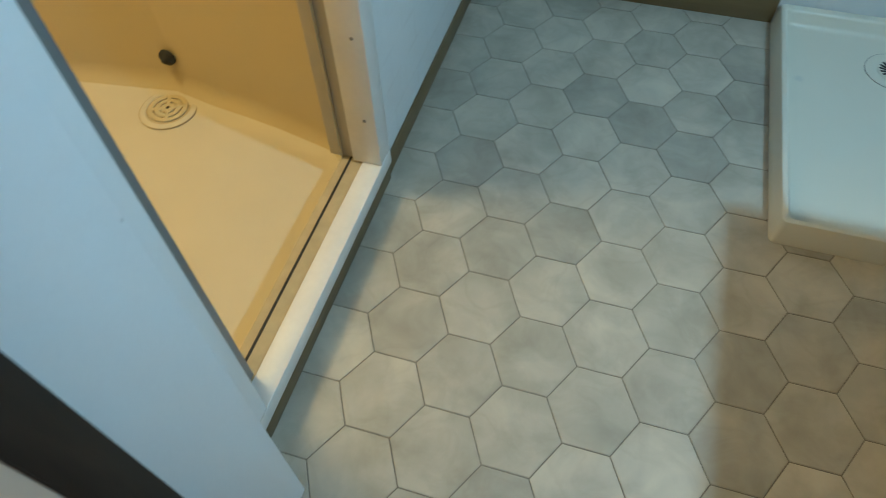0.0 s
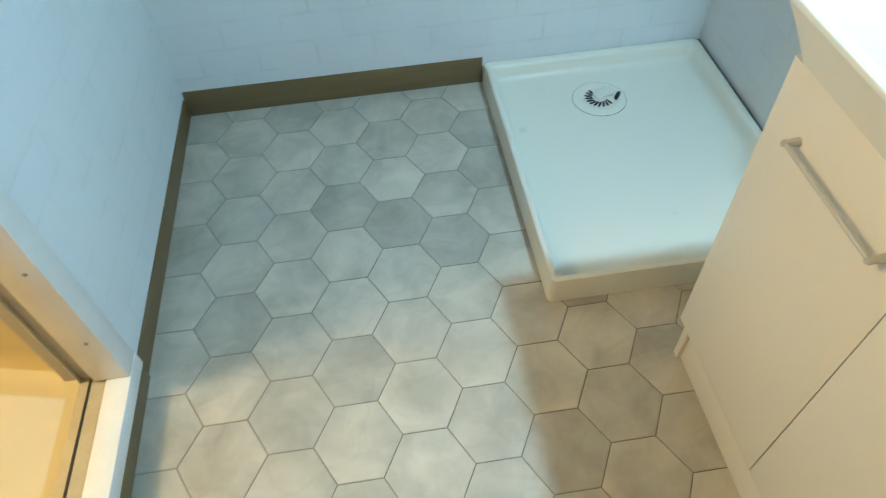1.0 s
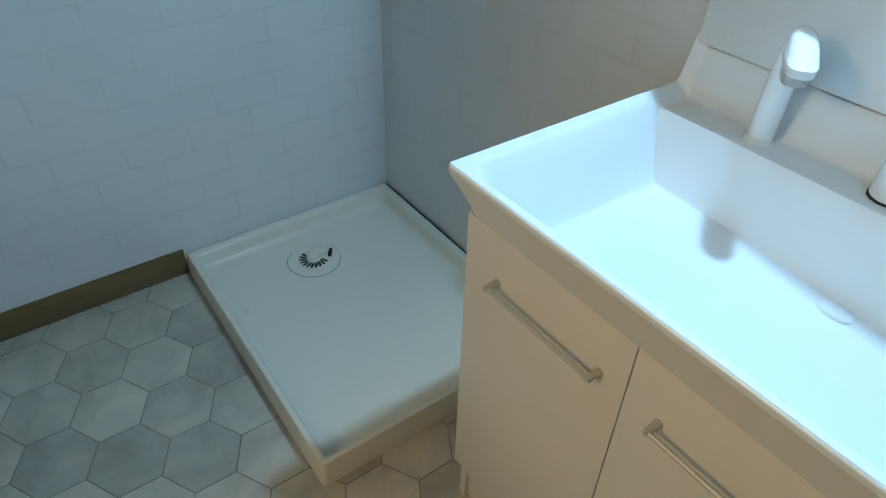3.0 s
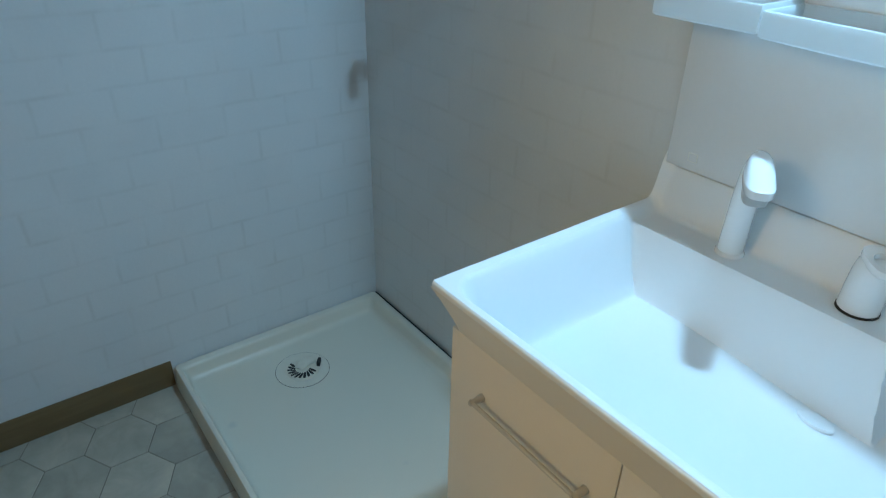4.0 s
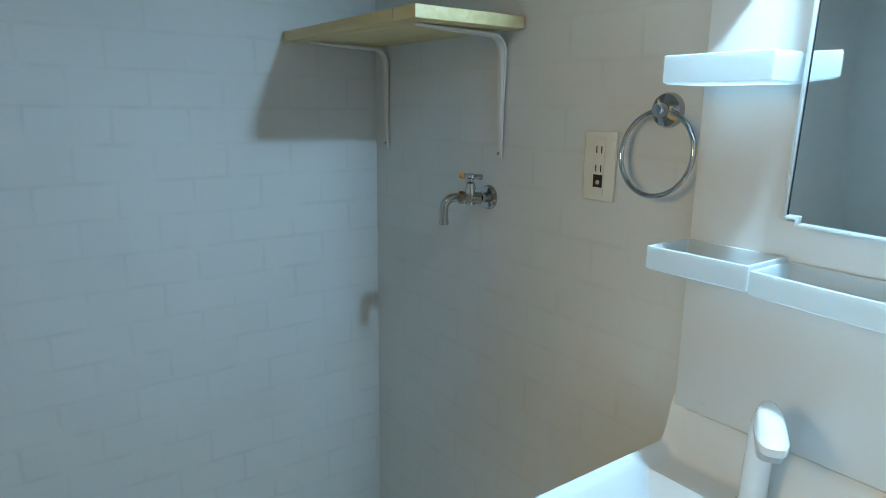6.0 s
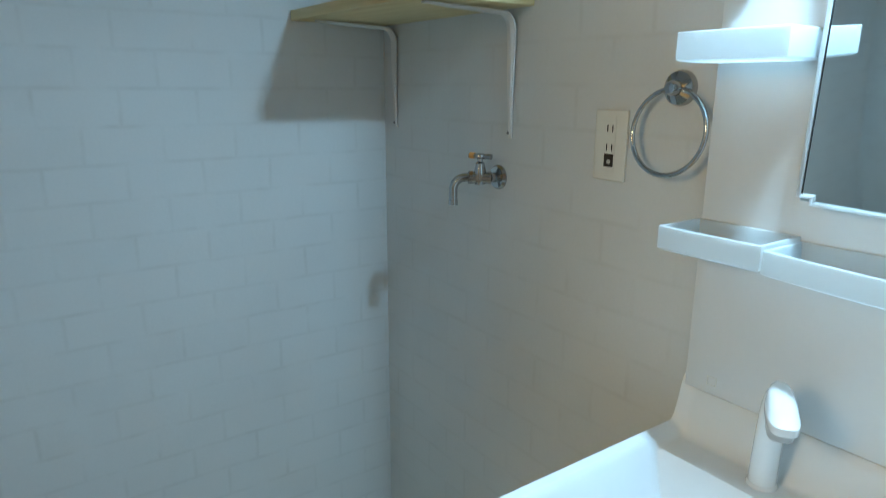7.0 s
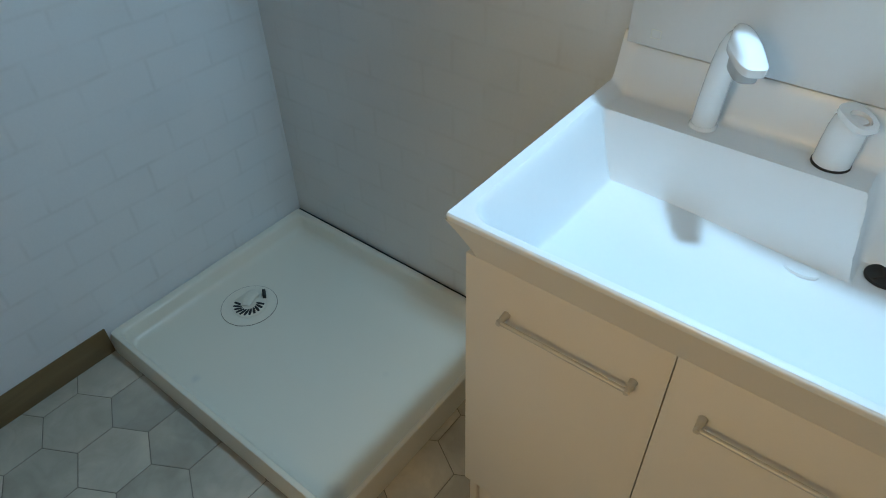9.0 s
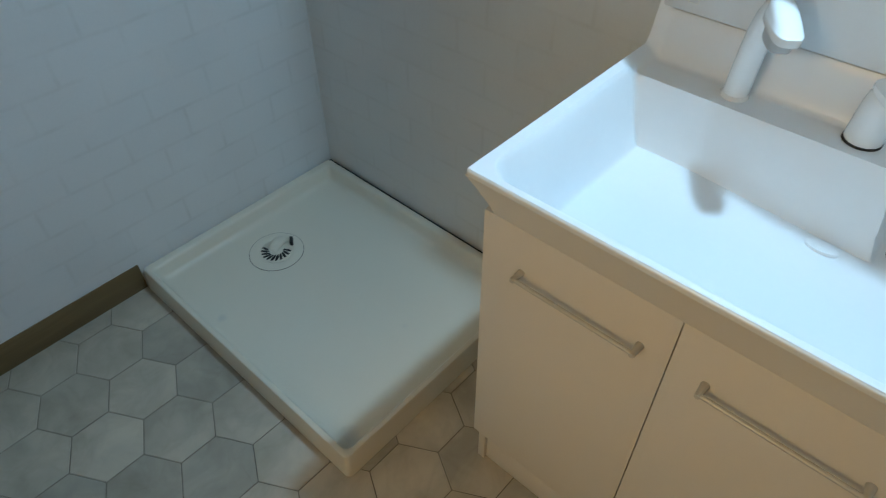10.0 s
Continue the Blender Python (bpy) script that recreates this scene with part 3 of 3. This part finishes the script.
def bowl_share(x, y):
    """How far down the bowl a place lies: 0 on the rim, 1 on the bottom."""
    def ease(d, wide):
        k = min(max((d + 0.008) / wide, 0), 1)
        return (0.5 - 0.5 * math.cos(math.pi * k)) ** 0.85

    def inside(x0, x1, y0, y1, r):
        cx, cy = (x0 + x1) / 2, (y0 + y1) / 2
        dx, dy = abs(x - cx) - (x1 - x0) / 2 + r, abs(y - cy) - (y1 - y0) / 2 + r
        return -(math.hypot(max(dx, 0), max(dy, 0)) + min(max(dx, dy), 0) - r)
    # main bowl with an upright back wall, and the nook for the drain
    main = ease(inside(-0.458, 0.10, -1.532, -0.983, 0.035), 0.044) * ease(-0.103 - x, 0.011)
    nook = ease(inside(-0.30, -0.022, -1.532, -1.368, 0.03), 0.034)
    return max(main, nook)


def basin_height(x, y):
    back = smooth(-0.125, -0.095, x)
    top = RIM - 0.020 * back * smooth(0, 0.03, VY1 - y) * smooth(0, 0.03, y - VY0)
    top += 0.068 * smooth(-0.042, -0.008, x) ** 1.6 + 0.008 * smooth(-0.03, -0.008, x)
    bottom = 0.655 - 0.022 * smooth(-1.05, -1.43, y) - 0.006 * smooth(-0.45, -0.1, x)
    return top + (bottom - top) * bowl_share(x, y)


def make_basin():
    t = thing("washbasin", "glossy white rectangular washbasin set on the vanity cabinet", "washbasin")
    nx, ny = 180, 220
    b = bmesh.new()
    xs = [VX + 0.003 + (0.475 - 0.002) * i / nx for i in range(nx + 1)]
    ys = [VY0 + 0.003 + (0.6 - 0.006) * j / ny for j in range(ny + 1)]
    grid = [[b.verts.new((x, y, basin_height(x, y))) for y in ys] for x in xs]
    for i in range(nx):
        for j in range(ny):
            b.faces.new((grid[i][j], grid[i + 1][j], grid[i + 1][j + 1], grid[i][j + 1]))
    part("bowl", b, CERAMIC, t)
    b2 = bmesh.new()
    loops = []
    for inset, z in ((0.0032, RIM - 0.0002), (0.0012, RIM - 0.0018), (0.0, RIM - 0.005), (0.0005, RIM - 0.010)):
        loops.append(rounded_rect(VX + inset, -0.0035, VY0 + inset, VY1 - inset, 0.007, z, 4))
    add_loft(b2, loops)
    part("rim", b2, CERAMIC, t)
    # tapered apron under the rolled rim
    b = bmesh.new()
    loops = []
    for inset, z in ((0.0006, RIM - 0.0102), (0.003, RIM - 0.016), (0.009, RIM - 0.028), (0.015, RIM - 0.042), (0.023, RIM - 0.061), (0.0302, RIM - 0.0805)):
        loops.append([(VX + inset, VY0 + inset, z), (VX + inset, VY1 - inset, z), (-0.0035, VY1 - inset, z), (-0.0035, VY0 + inset, z)])
    add_loft(b, loops)
    part("apron", b, APRON, t, "cream underside of the rim, lightened against its shade")
    b = add_lathe(bmesh.new(), (0, 0, 0), (0, 0, 1), [(0.024, -0.002), (0.024, 0.0012), (0.022, 0.0030), (0.017, 0.0034), (0.0, 0.0020)], 32)
    bmesh.ops.transform(b, matrix=pose(-0.1270, -1.330, 0.6325) @ Matrix.Diagonal((0.55, 1, 1, 1)), verts=b.verts)
    part("overflow_lip", b, CERAMIC, t)
    d = part("drain", add_lathe(bmesh.new(), (-0.066, -1.427, 0.6275), (0, 0, 1), [(0.026, 0), (0.026, 0.003), (0.024, 0.004), (0.021, 0.0026), (0.0, 0.0024)], 32), RUBBER, t, "black drain hole")
    for k in range(3):
        a = radians(20 + 120 * k)
        part("strainer", add_cyl(bmesh.new(), (-0.066, -1.427, 0.6304), (-0.066 + 0.018 * math.cos(a), -1.427 + 0.018 * math.sin(a), 0.6304), 0.0014, n=8), DARKWOOD, d)
    return t


make_basin()


def make_faucet():
    t = thing("faucet", "white curved washbasin faucet on the basin deck", "faucet")
    base = Vector((-0.055, -1.124, 0.7650))
    u = Vector((math.cos(radians(213)), math.sin(radians(213)), 0))
    z = Vector((0, 0, 1))
    part("collar", add_lathe(bmesh.new(), base, (0, 0, 1), [(0.021, 0), (0.021, 0.003), (0.019, 0.006)], 28), FAUCET, t)
    side = Vector((-u.y, u.x, 0))

    def oval(h, d, a, w, square=1.0):
        c = base + z * (h + 0.004) + u * d
        ring = []
        for k in range(40):
            ca, sa = math.cos(k * math.pi / 20), math.sin(k * math.pi / 20)
            ring.append(c + u * (a * math.copysign(abs(ca) ** square, ca)) + side * (w * math.copysign(abs(sa) ** square, sa)))
        return ring
    b = bmesh.new()
    pts = [base + z * h + u * d for h, d in ((0.005, 0.0), (0.045, 0.005), (0.085, 0.012), (0.112, 0.019), (0.134, 0.028), (0.151, 0.039), (0.160, 0.052))]
    add_tube(b, pts, [0.0185, 0.0182, 0.0178, 0.0174, 0.0168, 0.0155, 0.0120], 24, 1.0, up=(0, 1, 0))
    part("column", b, FAUCET, t)
    # beak: flat underside, upright band, sloping domed top that narrows towards the column
    cap = [(0.1410, 0.0900, 0.0455, 0.0170, 0.62), (0.1412, 0.0900, 0.0465, 0.0178, 0.62), (0.1422, 0.0900, 0.0472, 0.0183, 0.62), (0.1515, 0.0900, 0.0475, 0.0185, 0.62),
           (0.1522, 0.0898, 0.0471, 0.0183, 0.62), (0.1528, 0.0892, 0.0462, 0.0180, 0.64), (0.1580, 0.0830, 0.0420, 0.0172, 0.72), (0.1630, 0.0750, 0.0360, 0.0158, 0.82), (0.1676, 0.0660, 0.0280, 0.0135, 0.9), (0.1704, 0.0580, 0.0190, 0.0100, 1.0), (0.1716, 0.0520, 0.0070, 0.0042, 1.0)]
    part("hood", add_loft(bmesh.new(), [oval(*q) for q in cap], cap_first=True, cap_last=True), FAUCET, t)
    outlet = ((0.1230, 0.0880, 0.0270, 0.0140, 0.6), (0.1235, 0.0880, 0.0280, 0.0150, 0.6), (0.1245, 0.0880, 0.0284, 0.0153, 0.6), (0.1408, 0.0890, 0.0305, 0.0160, 0.6))
    part("aerator", add_loft(bmesh.new(), [oval(*q) for q in outlet], cap_first=True, cap_last=True), FAUCET_GREY, t, "grey spout outlet")
    return t


def make_lever():
    t = thing("mixer_lever", "white single-lever mixer control on the basin deck", "faucet handle")
    base = Vector((-0.050, -1.304, 0.7650))
    part("ring", add_lathe(bmesh.new(), base, (0, 0, 1), [(0.0262, 0), (0.0262, 0.003), (0.0245, 0.004)], 28), RUBBER, t, "dark base ring")
    b = bmesh.new()
    add_lathe(b, base + Vector((0, 0, 0.004)), (-0.03, -0.05, 1), [(0.0252, 0), (0.0252, 0.028), (0.0244, 0.052), (0.0225, 0.066), (0.019, 0.0715), (0.0, 0.0720)], 32)
    part("body", b, FAUCET, t)
    b = bmesh.new()
    u = Vector((math.cos(radians(232)), math.sin(radians(232)), 0))
    side = Vector((-u.y, u.x, 0))
    c = base + u * 0.002 + Vector((0, 0, 0.077))
    outer, inner = [], []
    n = 28
    for i in range(n):
        a = 2 * math.pi * i / n
        ca, sa = math.cos(a), math.sin(a)
        px = 0.010 + 0.028 * math.copysign(abs(ca) ** 0.7, ca)
        py = 0.0205 * math.copysign(abs(sa) ** 0.7, sa)
        qx, qy = 0.014 + 0.016 * ca, 0.0125 * sa
        lift = -0.20 * px
        outer.append(c + u * px + side * py + Vector((0, 0, lift)))
        inner.append(c + u * qx + side * qy + Vector((0, 0, -0.20 * qx)))
    up = Vector((0, 0, 0.006))
    dn = Vector((0, 0, -0.004))
    loops = [[p + dn for p in inner], [c + (p - c) * 0.93 + dn for p in outer], outer, [c + (p - c) * 0.95 + up for p in outer], [p + up for p in inner], [p + up * -0.2 for p in inner]]
    add_loft(b, loops, cap_last=True)
    part("lever", b, FAUCET, t)
    return t


make_faucet()
make_lever()


def make_tray(name, x0, y0, y1, z0, z1, parent, bow=0.0):
    """An open plastic tray, its front bowed outwards."""
    b = bmesh.new()
    n = 10

    def outline(inset, z):
        pts = [(-0.0205 - inset, y1 - inset, z)]
        for i in range(n + 1):
            k = i / n
            y = (y1 - inset) + (y0 - y1 + 2 * inset) * k
            pts.append((x0 + inset - bow * math.sin(math.pi * k), y, z))
        pts.append((-0.0205 - inset, y0 + inset, z))
        return pts
    add_loft(b, [outline(0.004, z0), outline(0.0, z0 + 0.003), outline(0.0, z1 - 0.001), outline(0.0012, z1), outline(0.0028, z1), outline(0.004, z1 - 0.001), outline(0.006, z0 + 0.004)], cap_first=True, cap_last=True)
    return part(name, b, TRAY, parent, "translucent white plastic shelf tray")


def make_mirror_unit():
    t = thing("mirror_cabinet", "white vanity mirror panel with plastic shelf trays", "mirror cabinet")
    part("panel", box((-0.020, VY0, 0.8455), (-0.002, VY1 - 0.010, 1.83), 0.003), PANEL, t)
    part("mirror_back", box((-0.0500, -1.540, 1.172), (-0.0202, -1.134, 1.72), 0.003), PANEL, t)
    part("mirror", box((-0.0540, -1.5395, 1.1725), (-0.0502, -1.1340, 1.715), 0.0006), MIRROR, t, "clear silver mirror")
    part("mirror_seal", box((-0.0546, -1.1358, 1.181), (-0.0541, -1.1345, 1.715)), RUBBER, t, "thin dark line along the mirror")
    # bright edge strips, stepped at the lower corner
    for lo, hi in (((-1.1338, 1.1765), (-1.1292, 1.715)), ((-1.1500, 1.1765), (-1.1339, 1.1805)), ((-1.1500, 1.1682), (-1.1465, 1.1764)), ((-1.5400, 1.1682), (-1.1501, 1.1722))):
        part("mirror_edge", box((-0.0570, lo[0], lo[1]), (-0.0400, hi[0], hi[1]), 0.0008), TRAY, t, "bright white edge strip")
    # the mirror door hangs a little askew
    sag = pose(0, -1.119, 1.171) @ pose(0, 0, 0, 1.6) @ pose(0, 1.131, -1.175)
    for ob in t.children:
        if ob.name.startswith("mirror") and "cabinet" not in ob.name:
            ob.data.transform(sag)
    make_tray("upper_tray", -0.112, -1.1135, -0.963, 1.339, 1.377, t)
    make_tray("lower_tray", -0.117, -1.114, -0.963, 1.081, 1.116, t)
    make_tray("long_tray", -0.113, -1.540, -1.1145, 1.077, 1.110, t, bow=0.020)
    # lamp over the mirror
    part("lamp_housing", box((-0.215, -1.46, 1.772), (-0.0202, -1.04, 1.83), 0.008), PANEL, t)
    # unseen frosted plate, added to keep direct lamp light off the right wall
    part("lamp_side_screen", box((-0.122, -1.048, 1.475), (-0.0202, -1.0405, 1.7718), 0.002), TRAY, t, "unseen frosted screen added beside the lamp")
    b = bmesh.new()
    for lo, hi in (((-1.019, 0.874), (-1.005, 0.8752)), ((-1.019, 0.861), (-1.005, 0.8622)), ((-1.0202, 0.861), (-1.019, 0.8752)), ((-1.005, 0.861), (-1.0038, 0.8752))):
        add_box(b, (-0.0206, lo[0], lo[1]), (-0.0198, hi[0], hi[1]))
    part("mark", b, PLATE, t, "faint square outline")
    part("lamp_diffuser", box((-0.205, -1.333, 1.754), (-0.085, -1.153, 1.7716), 0.007), GLOW, t, "glowing white lamp diffuser")
    return t


make_mirror_unit()


def make_sticker():
    t = thing("instruction_sticker", "small clear sticker with dark printed marks", "sticker")
    for z, y0, y1, mat in ((0.842, -1.384, -1.391, INK), (0.835, -1.386, -1.392, INK_RED), (0.828, -1.385, -1.393, INK), (0.816, -1.382, -1.397, INK), (0.808, -1.386, -1.394, INK_RED), (0.800, -1.384, -1.390, INK)):
        x = -0.0232 + (z - 0.80) * 0.26
        part("print", box((x - 0.0012, y1, z - 0.0013), (x + 0.002, y0, z + 0.0013)), mat, t)
    return t


make_sticker()


def make_outlet():
    t = thing("wall_outlet", "ivory double wall socket plate with earth terminal", "outlet")
    y, z = -0.769, 1.208
    part("plate", box((-0.0050, y - 0.035, z - 0.060), (-0.0002, y + 0.035, z + 0.060), 0.0035), PLATE, t)
    i = part("insert", box((-0.0060, y - 0.012, z - 0.050), (-0.0050, y + 0.012, z + 0.050), 0.0004), PLATE, t)
    for zz in (z + 0.029, z - 0.003):
        for yy in (y + 0.0055, y - 0.0055):
            part("slot", box((-0.0066, yy - 0.001, zz - 0.006), (-0.0058, yy + 0.001, zz + 0.006)), DARK, i)
    e = part("earth_terminal", box((-0.0068, y - 0.010, z - 0.036), (-0.0058, y + 0.010, z - 0.014), 0.0004), DARKWOOD, t, "open dark earth terminal")
    part("screw", add_lathe(bmesh.new(), (-0.0068, y - 0.001, z - 0.027), (-1, 0, 0), [(0.004, 0), (0.004, 0.001), (0.002, 0.002)], 12), SATIN, e)
    return t


make_outlet()


def make_towel_ring():
    t = thing("towel_ring", "chrome towel ring on a round wall mount", "towel ring")
    c = Vector((-0.0005, -0.899, 1.305))
    part("mount", add_lathe(bmesh.new(), c, (-1, 0, 0), [(0.027, 0), (0.027, 0.006), (0.025, 0.011), (0.018, 0.015), (0.012, 0.018), (0.011, 0.028), (0.008, 0.033), (0.0, 0.034)], 32), CHROME, t)
    b = bmesh.new()
    r, tube, n, k = 0.0655, 0.0040, 48, 10
    o = c + Vector((-0.024, 0.002, -0.066))
    rings = []
    for i in range(n):
        a = 2 * math.pi * i / n
        d = Vector((0.12 * math.sin(a), math.cos(a), math.sin(a)))
        rings.append([b.verts.new(o + d * (r + tube * math.cos(2 * math.pi * j / k)) + Vector((tube * math.sin(2 * math.pi * j / k), 0, 0))) for j in range(k)])
    for i in range(n):
        p, q = rings[i], rings[(i + 1) % n]
        for j in range(k):
            b.faces.new((p[j], p[(j + 1) % k], q[(j + 1) % k], q[j]))
    part("ring", b, CHROME, t)
    return t


make_towel_ring()


def make_tap():
    t = thing("wall_tap", "chrome washing machine tap on the wall", "tap")
    y, z = -0.472, 1.120
    part("flange", add_lathe(bmesh.new(), (-0.0003, y, z), (-1, 0, 0), [(0.026, 0), (0.026, 0.003), (0.022, 0.008), (0.012, 0.010)], 28), CHROME, t)
    b = bmesh.new()
    w = Vector((-0.75, 0.66, 0)).normalized()
    p = Vector((-0.008, y, z))
    add_cyl(b, p, p + Vector((-0.018, 0, 0)), 0.0105, n=20)
    q = p + Vector((-0.018, 0, 0))
    add_cyl(b, q - w * 0.004, q + w * 0.035, 0.0125, n=20)
    add_cyl(b, q + w * 0.016, q + w * 0.028, 0.0145, n=6)
    add_lathe(b, q + w * 0.020, (0, 0, 1), [(0.011, -0.014), (0.013, 0.0), (0.012, 0.018), (0.010, 0.024), (0.010, 0.030), (0.006, 0.034)], 20)
    part("body", b, CHROME, t)
    b = bmesh.new()
    s = q + w * 0.035
    add_cyl(b, s, s + w * 0.010, 0.0135, n=6)
    pts = [s + w * 0.006]
    for i in range(9):
        a = radians(90 * i / 8)
        pts.append(s + w * (0.015 + 0.026 * math.sin(a)) + Vector((0, 0, -0.026 * (1 - math.cos(a)))))
    pts.append(pts[-1] + Vector((0, 0, -0.030)))
    add_tube(b, pts, 0.0092, 16, up=(0.66, 0.75, 0))
    add_cyl(b, pts[-1] + Vector((0, 0, 0.008)), pts[-1] + Vector((0, 0, -0.003)), 0.0104, n=18)
    part("spout", b, CHROME, t)
    b = bmesh.new()
    h = q + w * 0.020 + Vector((0, 0, 0.034))
    add_cyl(b, h, h + Vector((0, 0, 0.010)), 0.006, n=14)
    add_lathe(b, h + Vector((0, 0, 0.006)), (0, 0, 1), [(0.010, 0), (0.013, 0.003), (0.012, 0.008), (0.006, 0.011)], 18)
    v = Vector((0.35, -0.94, 0)).normalized()
    for sgn in (1, -1):
        add_tube(b, [h + Vector((0, 0, 0.010)), h + v * sgn * 0.016 + Vector((0, 0, 0.011)), h + v * sgn * 0.026 + Vector((0, 0, 0.011))], [0.006, 0.0052, 0.0062], 12)
    hd = part("handle", b, CHROME, t)
    b = bmesh.new()
    add_cyl(b, h - v * 0.014 + Vector((0, 0, 0.0112)), h - v * 0.0245 + Vector((0, 0, 0.0112)), 0.0066, n=14)
    part("mark", b, BRASS, hd, "orange mark on the tap handle")
    return t


make_tap()


def make_shelf():
    t = thing("wall_shelf", "pale pine shelf board on two white metal brackets", "shelf")
    z0, z1 = 1.453, 1.476
    b = bmesh.new()
    add_box(b, (-0.252, -0.4915, z0), (-0.002, -0.002, z1), 0.0018)
    part("board", b, PINE, t)
    part("board", box((-0.252, -0.565, z0), (-0.002, -0.4930, z1), 0.0018), PINE, t)
    for y in (-0.060, -0.507):
        b = bmesh.new()
        n = 12
        # one pressed strip, crowned along its middle: down the wall, round the corner, out under the board
        prof = [(-0.003, 1.203), (-0.0040, 1.215), (-0.006, 1.27), (-0.007, 1.34), (-0.0075, 1.41)]
        for i in range(1, n):
            a = radians(90 * i / n)
            prof.append((-0.0075 - 0.028 * (1 - math.cos(a)), 1.41 + 0.034 * math.sin(a)))
        prof += [(-0.08, 1.4455), (-0.15, 1.4475), (-0.215, 1.450)]
        rows = []
        for i, (x, z) in enumerate(prof):
            (xa, za), (xb, zb) = prof[max(i - 1, 0)], prof[min(i + 1, len(prof) - 1)]
            run = math.hypot(xb - xa, zb - za)
            ox, oz = -(zb - za) / run, (xb - xa) / run
            ww = 0.0045 + 0.0075 * smooth(1.20, 1.42, z) - 0.006 * smooth(0.03, 0.215, -x)
            crown = 0.0034 if 1 < i < len(prof) - 1 else 0.001
            rows.append([b.verts.new((x + ox * h, y + ww * f, z + oz * h)) for f, h in ((-1, -0.0025), (-1, 0.001), (-0.72, 0.001), (-0.45, crown), (0.45, crown), (0.72, 0.001), (1, 0.001), (1, -0.0025))])
        for p, q in zip(rows, rows[1:]):
            for i in range(8):
                b.faces.new((p[i], p[(i + 1) % 8], q[(i + 1) % 8], q[i]))
        b.faces.new(rows[0])
        b.faces.new(rows[-1][::-1])
        k = part("bracket", b, BRACKET, t, "white pressed metal shelf bracket")
        for z in (1.214, 1.385):
            part("screw", add_lathe(bmesh.new(), (-0.0048 if z < 1.3 else -0.0062, y + 0.005, z), (-1, 0, 0), [(0.0035, 0), (0.0035, 0.001), (0.0015, 0.002)], 10), FRAME_GREY, k)
    return t


make_shelf()

# ---- floor tiles ----
HX, HY, COL, ROW = 0.0855, 0.0775, 0.128, 0.155
GAP = 0.0012


def clip(poly, axis, limit, keep_less):
    out = []
    for i, p in enumerate(poly):
        q = poly[(i + 1) % len(poly)]
        a = (p[axis] <= limit) == keep_less
        c = (q[axis] <= limit) == keep_less
        if a:
            out.append(p)
        if a != c:
            k = (limit - p[axis]) / (q[axis] - p[axis])
            out.append((p[0] + k * (q[0] - p[0]), p[1] + k * (q[1] - p[1])))
    return out


def tile_mesh(poly):
    b = bmesh.new()
    cx, cy = sum(p[0] for p in poly) / len(poly), sum(p[1] for p in poly) / len(poly)

    def ring(k, z):
        return [b.verts.new((cx + (x - cx) * k, cy + (y - cy) * k, z)) for x, y in poly]
    r0, r1, r2 = ring(1.0, -0.0018), ring(1.0, -0.0006), ring(0.978, 0.0)
    n = len(poly)
    for a, c in ((r0, r1), (r1, r2)):
        for i in range(n):
            b.faces.new((a[i], a[(i + 1) % n], c[(i + 1) % n], c[i]))
    b.faces.new(r2)
    return to_mesh("tile", b, TILE, False)


full = [(HX - GAP * 1.15, 0), (HX / 2 - GAP * 0.6, HY - GAP), (-HX / 2 + GAP * 0.6, HY - GAP), (-HX + GAP * 1.15, 0), (-HX / 2 + GAP * 0.6, -HY + GAP), (HX / 2 - GAP * 0.6, -HY + GAP)]
full_mesh = tile_mesh(full)
for i in range(-8, 8):
    for j in range(-8, 10):
        cx, cy = -0.698 + i * COL, -0.981 + (j + (0.5 if i % 2 else 0.0)) * ROW
        poly = [(cx + x, cy + y) for x, y in full]
        inside = all(LEFT < x < 0 and FRONT < y < 0 for x, y in poly)
        if inside:
            ob = new("tile", full_mesh)
            ob.location = (cx, cy, 0)
        else:
            for axis, limit, less in ((0, LEFT + 0.001, False), (0, -0.001, True), (1, FRONT + 0.001, False), (1, -0.001, True)):
                poly = clip(poly, axis, limit, less) if len(poly) > 2 else []
            if len(poly) < 3 or max(p[0] for p in poly) - min(p[0] for p in poly) < 0.004 or max(p[1] for p in poly) - min(p[1] for p in poly) < 0.004:
                continue
            ob = new("tile", tile_mesh(poly))
        ob.parent = floor
